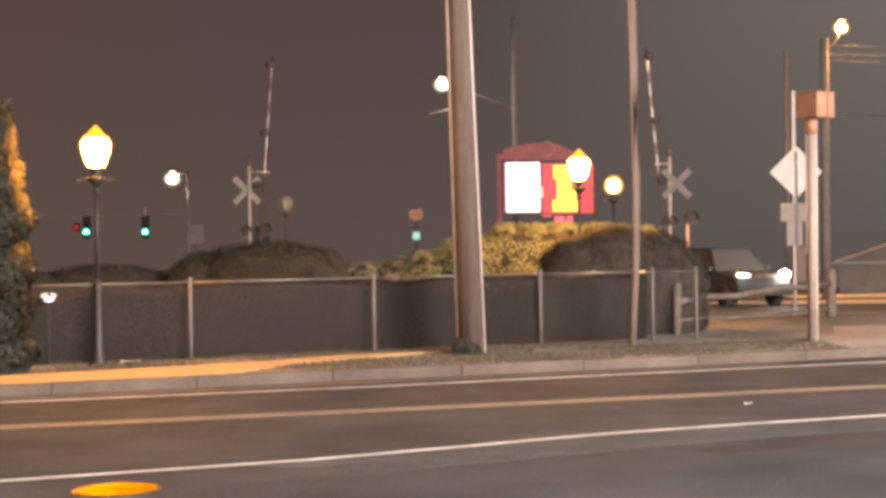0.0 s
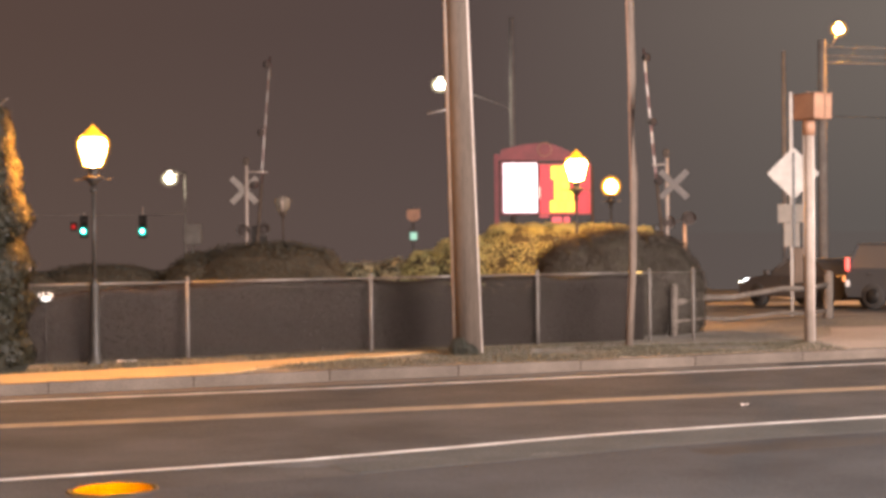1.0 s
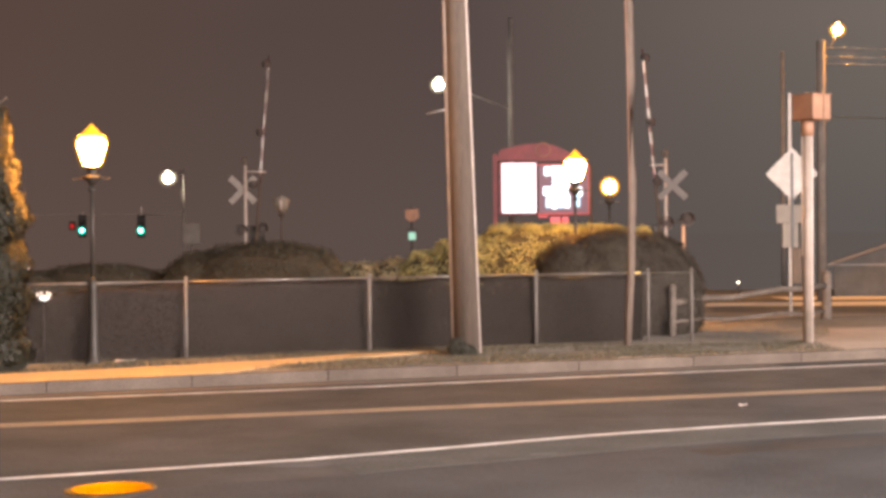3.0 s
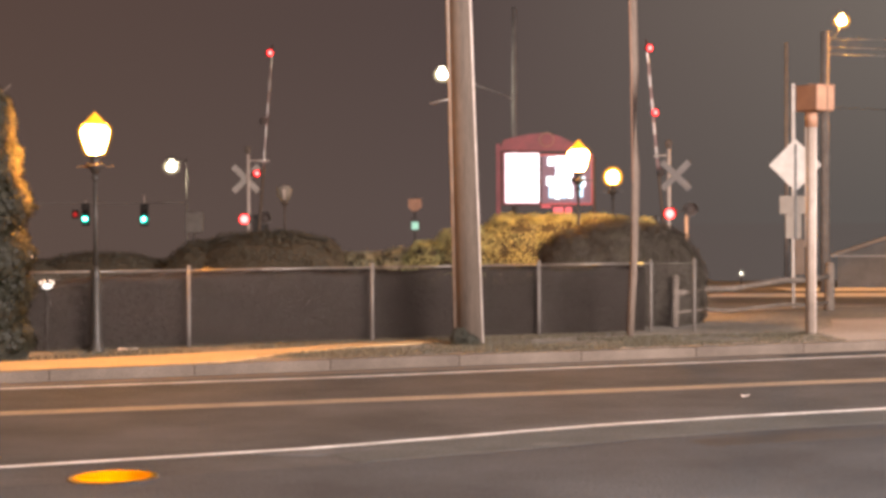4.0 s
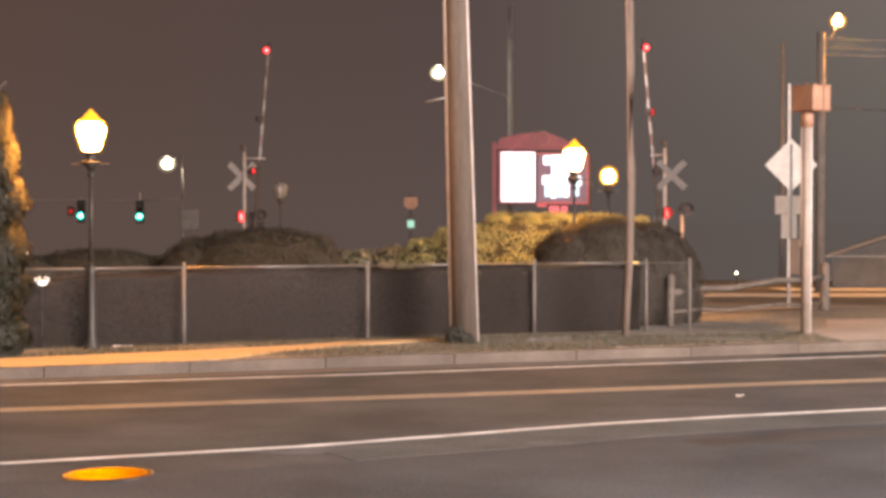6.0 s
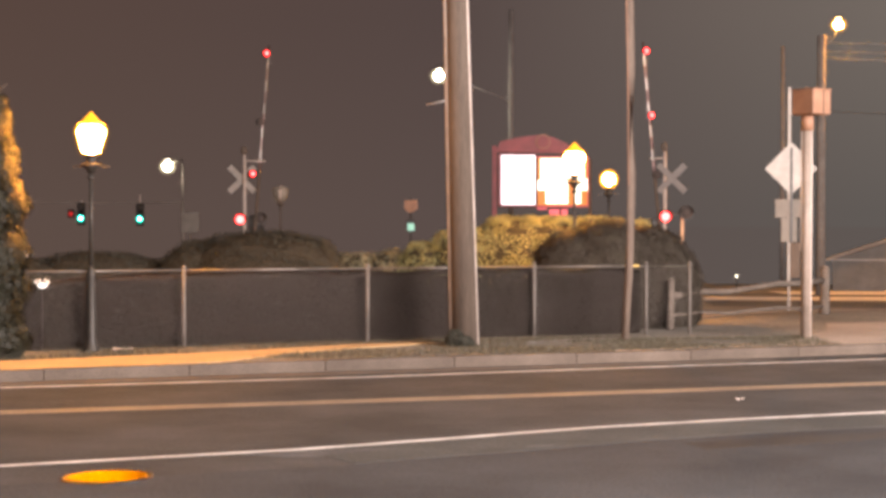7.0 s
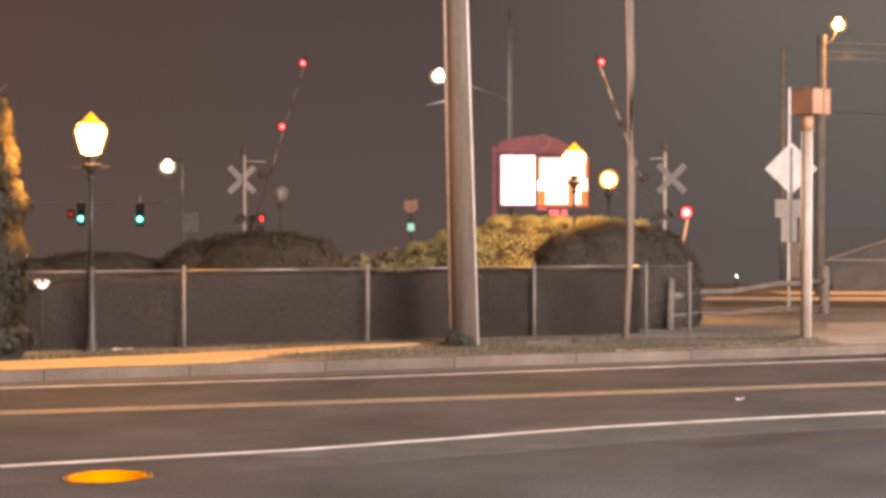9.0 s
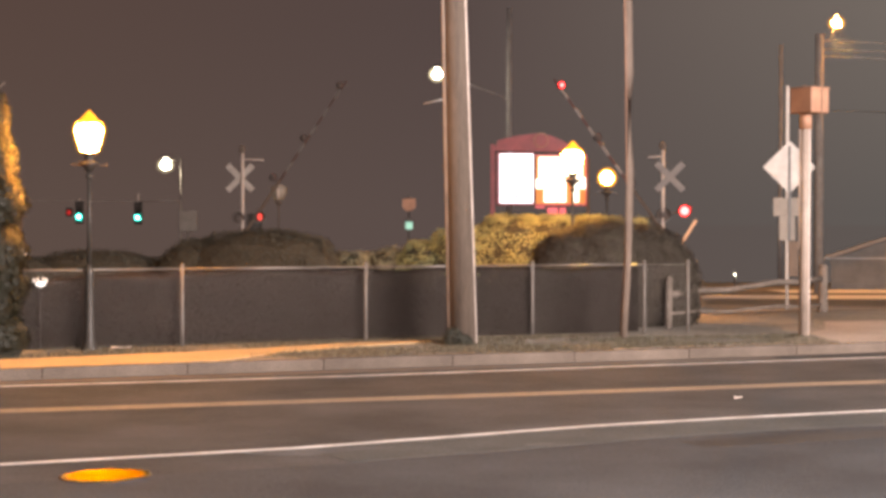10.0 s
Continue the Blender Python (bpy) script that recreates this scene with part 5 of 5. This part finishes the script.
_, ARM_A, FLASH_A, LIGHTS_A = crossing_gate(-6.95, 58.0, "crossing gate with crossbuck and raised arm, flashers dark at first", dict(
    sheeting=(ARM_WHITE, ARM_RED), blade=WHITE_SHEET, top=4.45, bracket=0.76, buck=(-0.10, 3.57, 0.09), flashers=[(-0.15, 2.12), (0.60, 2.16)], pivot=(0.41, 2.06), length=6.36, away=True,
    lights=[(6.06, -0.10), (3.58, -0.14), (1.68, -0.28)]))
_, ARM_B, FLASH_B, LIGHTS_B = crossing_gate(7.63, 54.0, "crossing gate facing the road, crossbuck white, arm raised", dict(
    sheeting=(ARM_WHITE_LIT, ARM_RED_LIT), blade=BUCK_DIM, top=4.40, bracket=-0.50, buck=(0.22, 3.50, -0.10), flashers=[(0.02, 2.22), (0.72, 2.36)], pivot=(-0.20, 1.94), length=6.12, away=False,
    lights=[(5.82, 0.07), (3.67, 0.05), (1.68, 0.07)]))
footgate = thing("footpath_gate", pose(8.24, 54.3, 0.1), "short footpath gate arm beside the crossing, orange lamplight in its colour", "railway gate")
s = Shape()
s.box(-0.12, -0.1, -0.05, 0.12, 0.1, 1.18, 0.02)
part("stand", s, DARK_METAL, footgate)
s = Shape()
s.box(-0.05, -0.02, 0.0, 0.05, 0.02, 1.0, 0.006)
FOOT_ARM = part("arm", s, LAMPLIT_ORANGE, footgate, "short arm coloured orange for the lamplight on it", pose(0, -0.14, 1.2))

# ======================= shed and far things =======================


def shed():
    th = thing("shed", pose(14.75, 60.0, -0.46, 0, 0, -15.0), "low grey shed with a shallow pale-edged gable roof", "building")
    s = Shape()
    s.prism([(0.0, 0.0), (9.0, 0.0), (9.0, 1.22), (4.5, 2.72), (0.0, 1.22)], 6.0)
    part("wall", s, SHED_WALL, th)
    for x0, z0, x1, z1 in ((-0.25, 1.18, 4.5, 2.78), (4.5, 2.78, 9.25, 1.18)):
        s = Shape()
        s.prism([(x0, z0), (x1, z1), (x1, z1 + 0.05), (x0, z0 + 0.05)], 6.4, pose(0, -0.2, 0))
        part("roof_slope", s, SHED_ROOF, th)
    s = Shape()
    s.box(-0.15, -0.05, 1.20, 9.1, -0.015, 1.25, 0.006)
    part("fascia", s, SHED_ROOF, th)
    for k in range(9):
        s = Shape()
        s.box(0.0, -0.014, 0.06 + 0.125 * k, 9.0, -0.002, 0.165 + 0.125 * k)
        part("siding_board", s, SHED_WALL, th)
    return th


shed()


def far_lamp(x, y, z, r, h, label, bulb=None):
    th = thing("bollard_lamp", pose(x, y, z - h), label, "lamp")
    s = Shape()
    s.tube((0, 0, -0.05), (0, 0, h - r), 0.03, 0.03, 8)
    part("stem", s, DARK_METAL, th)
    s = Shape()
    s.ellipsoid((0, 0, h), (r, r, r), 2)
    part("bulb", s, bulb or SMALL_LAMP, th, "small glowing bulb")


far_lamp(11.17, 60.0, 0.14, 0.028, 0.55, "small warm lamp low beside the crossing")
far_lamp(-7.30, 28.6, 1.42, 0.035, 1.31, "small lamp on a stake beside the arborvitae", glow("dim_pink_bulb", (1.0, 0.72, 0.62), 0.02))

# only the white light itself is known; stake and housing are added
flood = thing("flood_light", pose(-5.755, 23.42, 0.1), "white light of unknown source on an added stake behind the wire", "lamp")
s = Shape()
s.tube((0, 0.03, -0.05), (0, 0.03, 0.95), 0.007, 0.007, 8)
part("stake", s, LANTERN_IRON, flood)
s = Shape()
s.box(-0.09, 0.01, 0.93, 0.09, 0.07, 1.05, 0.015)
part("housing", s, LANTERN_IRON, flood)
s = Shape()
s.ellipsoid((0.01, 0.0, 0.965), (0.075, 0.02, 0.042), 2)
part("lens", s, glow("white_light_lens", (1.0, 0.92, 0.85), 0.024), flood, "glowing white lens")
# facets glow in place of the glare rays above the lens
FACET = glow("glare_ray_glow", (1.0, 0.90, 0.80), 0.006)
for dx, dz, r in ((-0.085, 0.03, 0.022), (-0.03, 0.05, 0.018), (0.05, 0.055, 0.016), (0.09, 0.03, 0.024)):
    s = Shape()
    s.ellipsoid((dx, 0.002, 0.985 + dz), (r, 0.015, r * 1.5), 2)
    part("reflector_facet", s, FACET, flood, "dim glowing facet for a ray of glare")


def scrap(x, y, z, w, d, turn, label):
    s = Shape()
    pts = [(-w, -d), (-0.2 * w, -d * 1.2), (w, -0.7 * d), (0.8 * w, d), (-0.1 * w, 0.8 * d), (-0.9 * w, d)]
    vs = [s.bm.verts.new((px, py, 0.006 + 0.012 * ((k * 7) % 3))) for k, (px, py) in enumerate(pts)]
    lo = [s.bm.verts.new((px, py, 0.001 + 0.012 * ((k * 7) % 3))) for k, (px, py) in enumerate(pts)]
    s.bm.faces.new(vs)
    s.bm.faces.new(list(reversed(lo)))
    for k in range(6):
        s.bm.faces.new((vs[k], lo[k], lo[(k + 1) % 6], vs[(k + 1) % 6]))
    tagged(part("paper_scrap", s, CONDUIT, None, "", pose(x, y, z, 0, 0, turn)), label, "litter")


scrap(-4.50, 23.06, 0.16, 0.15, 0.035, 8, "pale flattened scrap lying on the verge")
scrap(3.36, 17.82, 0.004, 0.05, 0.022, 20, "small crumpled white scrap lying on asphalt")

# unseen masts and heads, added where the fill lamps stand
for p in FILL_LAMPS:
    th = thing("lot_lamp", pose(p[0], p[1], 0.0), "tall unseen mast added for a fill lamp behind the viewer", "street lamp", "car park lamps")
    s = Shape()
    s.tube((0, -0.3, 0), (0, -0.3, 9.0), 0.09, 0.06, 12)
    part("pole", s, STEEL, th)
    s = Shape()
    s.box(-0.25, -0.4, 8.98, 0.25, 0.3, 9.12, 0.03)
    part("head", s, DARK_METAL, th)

# ======================= vehicles =======================


def wheel(parent, x, y, z, r, side):
    s = Shape()
    axis = pose(0, 0, 0, 90, 0, 0)
    s.lathe([(r * 0.62, -0.10), (r * 0.95, -0.10), (r, -0.07), (r, 0.07), (r * 0.95, 0.10), (r * 0.62, 0.10)], 22, (0, 0, 0), axis)
    w = part("wheel", s, RUBBER, parent, "dark road wheel", pose(x, y, z))
    s = Shape()
    s.lathe([(r * 0.60, 0.0), (r * 0.58, 0.03), (r * 0.2, 0.02), (r * 0.1, 0.05)], 18, (0, side * 0.085, 0), pose(0, 0, 0, -90 * side, 0, 0))
    for k in range(5):
        s.box(-0.02, side * 0.10 - 0.008, 0.0, 0.02, side * 0.10 + 0.008, r * 0.56, 0, pose(0, 0, 0, 0, 72 * k, 0))
    part("rim", s, DARK_METAL, w)
    return w


def car(name, label, paint, length, width, ride, belt, height, cab, lights):
    """A car whose nose points to +x; cab: x of windscreen foot, roof front, roof rear, rear window foot."""
    th = thing(name, pose(0, 0, 0), label, "car")
    h, w = length / 2, width / 2
    # lower body: side outline lofted to a slightly narrower sill and shoulder
    outline = [(-h, ride + 0.15), (-h + 0.02, belt - 0.18), (-h + 0.10, belt - 0.02), (cab[3], belt + 0.02), (cab[0], belt), (h - 0.45, belt - 0.10), (h - 0.10, belt - 0.24), (h, ride + 0.28), (h - 0.06, ride + 0.05), (-h + 0.08, ride)]
    s = Shape()
    rings = []
    for yy, k in ((-w, 0.96), (-w * 0.97, 1.0), (0, 1.015), (w * 0.97, 1.0), (w, 0.96)):
        inset = 0.04 if abs(yy) == w else 0.0
        rings.append([s.bm.verts.new((x * (1 - inset * 0.3), yy, ride + (z - ride) * k)) for x, z in outline])
    for a, b in zip(rings[:-1], rings[1:]):
        n = len(a)
        for i in range(n):
            s.bm.faces.new((a[i], a[(i + 1) % n], b[(i + 1) % n], b[i]))
    s.bm.faces.new(rings[0])
    s.bm.faces.new(list(reversed(rings[-1])))
    part("body", s, paint, th)
    # cabin
    t = w - 0.20
    lo = [(cab[0], -w + 0.05), (cab[0], w - 0.05), (cab[3], w - 0.05), (cab[3], -w + 0.05)]
    hi = [(cab[1], -t), (cab[1], t), (cab[2], t), (cab[2], -t)]
    s = Shape()
    a = [s.bm.verts.new((x, y, belt - 0.03)) for x, y in lo]
    b = [s.bm.verts.new((x, y, height - 0.05)) for x, y in hi]
    for i in range(4):
        s.bm.faces.new((a[i], a[(i + 1) % 4], b[(i + 1) % 4], b[i]))
    s.bm.faces.new(b)
    part("glasshouse", s, CAR_GLASS, th, "dark tinted windows")
    s = Shape()
    s.box(cab[2] - 0.03, -t - 0.02, height - 0.055, cab[1] + 0.03, t + 0.02, height, 0.02)
    part("roof", s, paint, th)
    for sy in (-1, 1):
        xm = (cab[0] + cab[3]) / 2
        for x0, x1 in ((cab[0], cab[1]), (cab[3], cab[2]), (xm, xm)):
            s = Shape()
            s.tube((x0, sy * (w - 0.045), belt - 0.02), (x1, sy * (t + 0.005), height - 0.03), 0.035, 0.03, 6)
            part("pillar", s, paint, th)
        s = Shape()
        s.box(cab[0] - 0.25, sy * (w + 0.09) - 0.08, belt, cab[0] - 0.08, sy * (w + 0.09) + 0.08, belt + 0.14, 0.02)
        part("mirror", s, paint, th)
    for nm, x0, x1 in (("front_bumper", h - 0.02, h + 0.06), ("rear_bumper", -h - 0.06, -h + 0.02)):
        s = Shape()
        s.box(x0, -w + 0.06, ride + 0.05, x1, w - 0.06, ride + 0.24, 0.025)
        part(nm, s, paint, th)
    wheels = []
    for x in (h - 0.85, -h + 0.85):
        for sy in (-1, 1):
            wheels.append(wheel(th, x, sy * (w - 0.08), 0.34, 0.34, sy))
    for nm, mat, lab, x, y, z, dx, dy, dz in lights:
        s = Shape()
        if nm == "headlight":
            s.ellipsoid((x, y, z), (dx, dy, dz), 2)
        else:
            s.box(x - dx, y - dy, z - dz, x + dx, y + dy, z + dz, min(dx, dy, dz) * 0.6)
        part(nm, s, mat, th, lab)
    for x0, x1, nm in ((-h - 0.075, -h - 0.06, "rear_plate"), (h + 0.06, h + 0.075, "front_plate")):
        s = Shape()
        s.box(x0, -0.20, ride + 0.12, x1, 0.20, ride + 0.22, 0.004)
        part(nm, s, PLATE_BACK, th, "plain pale plate")
    for sy in (-1, 1):
        for x0 in (cab[0] - 0.75, (cab[0] + cab[3]) / 2 - 0.75):
            s = Shape()
            s.box(x0, sy * (w + 0.012) - 0.012, belt - 0.16, x0 + 0.16, sy * (w + 0.012) + 0.012, belt - 0.13, 0.005)
            part("door_handle", s, CHROME, th)
    return th, wheels


TRUCK, TRUCK_WHEELS = car("dark_car", "tall dark car with bright headlights on the side street", DARK_CAR, 4.1, 1.74, 0.30, 1.05, 1.70, (0.75, 0.15, -1.75, -1.98), [
    ("headlight", HEADLIGHT, "dazzling white headlight", 2.00, 0.66, 0.94, 0.06, 0.17, 0.13),
    ("headlight", HEADLIGHT_LOW, "white headlight", 2.00, -0.68, 0.94, 0.06, 0.22, 0.06),
    ("marker_lamp", MARKER, "amber marker lamp", 1.90, -0.80, 1.02, 0.03, 0.06, 0.022),
    ("tail_lamp", TAIL, "red tail lamp", -1.95, -0.88, 1.16, 0.06, 0.04, 0.17),
    ("tail_lamp", REAR_GLOW, "white reversing lens", -1.95, -0.88, 0.66, 0.06, 0.04, 0.09),
    ("tail_lamp", TAIL, "red tail lamp", -2.03, 0.74, 1.1, 0.04, 0.07, 0.16)])
SEDAN, SEDAN_WHEELS = car("brown_car", "dark brown car seen from behind with lit tail lamps", BROWN_CAR, 4.4, 1.78, 0.28, 0.92, 1.38, (1.0, 0.30, -0.85, -1.60), [
    ("tail_lamp", TAIL_BRIGHT, "orange-red tail lamp", -2.17, 0.66, 0.86, 0.05, 0.20, 0.07),
    ("tail_lamp", TAIL, "red tail lamp", -2.17, -0.66, 0.86, 0.05, 0.18, 0.07),
    ("boot_panel", REAR_GLOW, "boot panel glowing for headlights reflected on it", -2.21, 0.0, 0.54, 0.03, 0.68, 0.20),
    ("headlight", HEADLIGHT_LOW, "white headlight", 2.14, 0.6, 0.72, 0.05, 0.18, 0.08),
    ("headlight", HEADLIGHT_LOW, "white headlight", 2.14, -0.6, 0.72, 0.05, 0.18, 0.08)])

kerb_stones()
footpath("footpath", WALK_NEAR, WALK_FAR, 1.5, "pale concrete footpath of cast slabs, tinted orange for the lantern light")

# ======================= what moves =======================


def motions():
    # roadside display: the drum turns on by a third at each change of message
    f = 1 / 30
    px, py, pz = DISPLAY.matrix_basis.translation
    rows = [(0.0, 0)]
    for t, a in ((1.85, 0), (6.93, 120)):
        rows += [(t - 2 * f, a), (t - f, a), (t, a + 60), (t + f, a + 120), (t + 2 * f, a + 120)]
    rows += [(10.0, 240)]
    walk(DISPLAY, [(t, pose(px, py, pz, 0, 0, -a)) for t, a in rows])

    # flashing lamps: the insert shows its lit side or its dark side
    def flash(lens, intervals, lit=0):
        x, y, z = lens.matrix_basis.translation
        rows = [(0.0, 180)]
        for on, off in intervals:
            rows += [(on - 2 * f, 180), (on - f, 130), (on, 80), (on + f, lit)]
            if off < 10:
                rows += [(off - 2 * f, lit), (off - f, 80), (off, 130), (off + f, 180)]
        rows.append((10.0 + 2 * f, lit if intervals[-1][1] >= 10 else 180))
        walk(lens, [(t, pose(x, y, z, 0, 0, a)) for t, a in rows])

    first = [(3.92, 4.72), (5.36, 6.02), (6.66, 7.32), (7.97, 8.60), (9.22, 9.90)]
    second = [(4.76, 5.32), (6.06, 6.62), (7.36, 7.92), (8.64, 9.18), (9.94, 11)]
    for lens, when in ((FLASH_A[0], first), (FLASH_A[1], second), (FLASH_B[0], first), (FLASH_B[1], second),
                       (LIGHTS_A[0], [(3.70, 9.55)]), (LIGHTS_A[1], second[:3] + [(8.60, 9.26)]), (LIGHTS_A[2], [(3.72, 4.72)] + first[1:4]),
                       (LIGHTS_B[0], [(3.70, 11)]), (LIGHTS_B[1], first[:4] + [(9.12, 9.86)]), (LIGHTS_B[2], second[:3])):
        flash(lens, when, 50 if lens == FLASH_A[1] else 0)

    # the dark lantern tries to strike twice
    for cup in (c for g in DARK_LANTERN.children for c in g.children if c.name.startswith("cup")):
        flash(cup, [(7.35, 7.46), (7.565, 7.67)])

    # the gate arms come down, square across the slanting road
    down_a = [(0, 4.8), (8.2, 4.8), (8.4, 6.8), (8.6, 10.6), (8.7, 13.0), (8.8, 15.2), (9.0, 18.6), (9.2, 21.8), (9.4, 25.0), (9.5, 27.0), (9.7, 30.6), (10.0, 35.8)]
    down_b = [(0, 6.2), (8.2, 6.2), (8.4, 8.2), (8.7, 14.8), (8.8, 17.6), (9.0, 23.9), (9.1, 27.8), (9.2, 32.0), (9.3, 34.8), (9.4, 36.0), (9.6, 36.1), (9.8, 37.8), (10.0, 40.4)]
    for arm, rows, sgn, across in ((ARM_A, down_a, 1, 30), (ARM_B, down_b, -1, 25)):
        x, y, z = arm.matrix_basis.translation
        walk(arm, [(t, pose(x, y, z, 0, 0, across) @ pose(0, 0, 0, 0, sgn * a, 0)) for t, a in rows])
    x, y, z = FOOT_ARM.matrix_basis.translation
    walk(FOOT_ARM, [(t, pose(x, y, z, 0, a, 0)) for t, a in ((0, 0), (8.3, 0), (8.7, 4), (9.0, 11), (9.3, 24), (9.6, 29), (10.0, 32))])

    # the dark car drives off along the street, the brown one comes the other way and waits at the crossing
    def drive(ob, rows):
        walk(ob, [(t, pose(x, y, land(x, y) + 0.014, 0, 0, turn)) for t, x, y, turn in rows])
    drive(TRUCK, [(0.0, 8.40, 47.4, -70), (0.3, 9.58, 46.0, -67), (0.5, 10.50, 45.0, -65), (0.7, 11.30, 43.2, -60), (1.0, 12.60, 41.2, -48), (1.5, 15.4, 39.9, -28), (2.5, 21.5, 39.3, -4), (10.0, 78.0, 40.2, 2)])
    drive(SEDAN, [(0.0, 26.2, 43.9, 179), (0.5, 18.3, 44.0, 172), (0.8, 12.95, 44.5, 142), (1.0, 10.55, 45.5, 118), (1.2, 9.50, 46.6, 114), (1.4, 8.75, 48.1, 116), (1.6, 7.92, 50.0, 117), (1.8, 7.35, 52.0, 116),
                  (2.1, 6.9, 54.2, 112), (2.7, 6.0, 56.4, 113), (3.3, 5.8, 56.9, 113), (10.0, 5.8, 56.9, 113)])
    for wheels, speed, stop in ((TRUCK_WHEELS, 8.0, 2.4), (SEDAN_WHEELS, 9.0, 2.6)):
        for w in wheels:
            x, y, z = w.matrix_basis.translation
            rows = [(k * f, pose(x, y, z, 0, math.degrees(speed / 0.34) * k * f, 0)) for k in range(int(stop * 30) + 1)]
            walk(w, rows + [(10.0, rows[-1][1])])


motions()
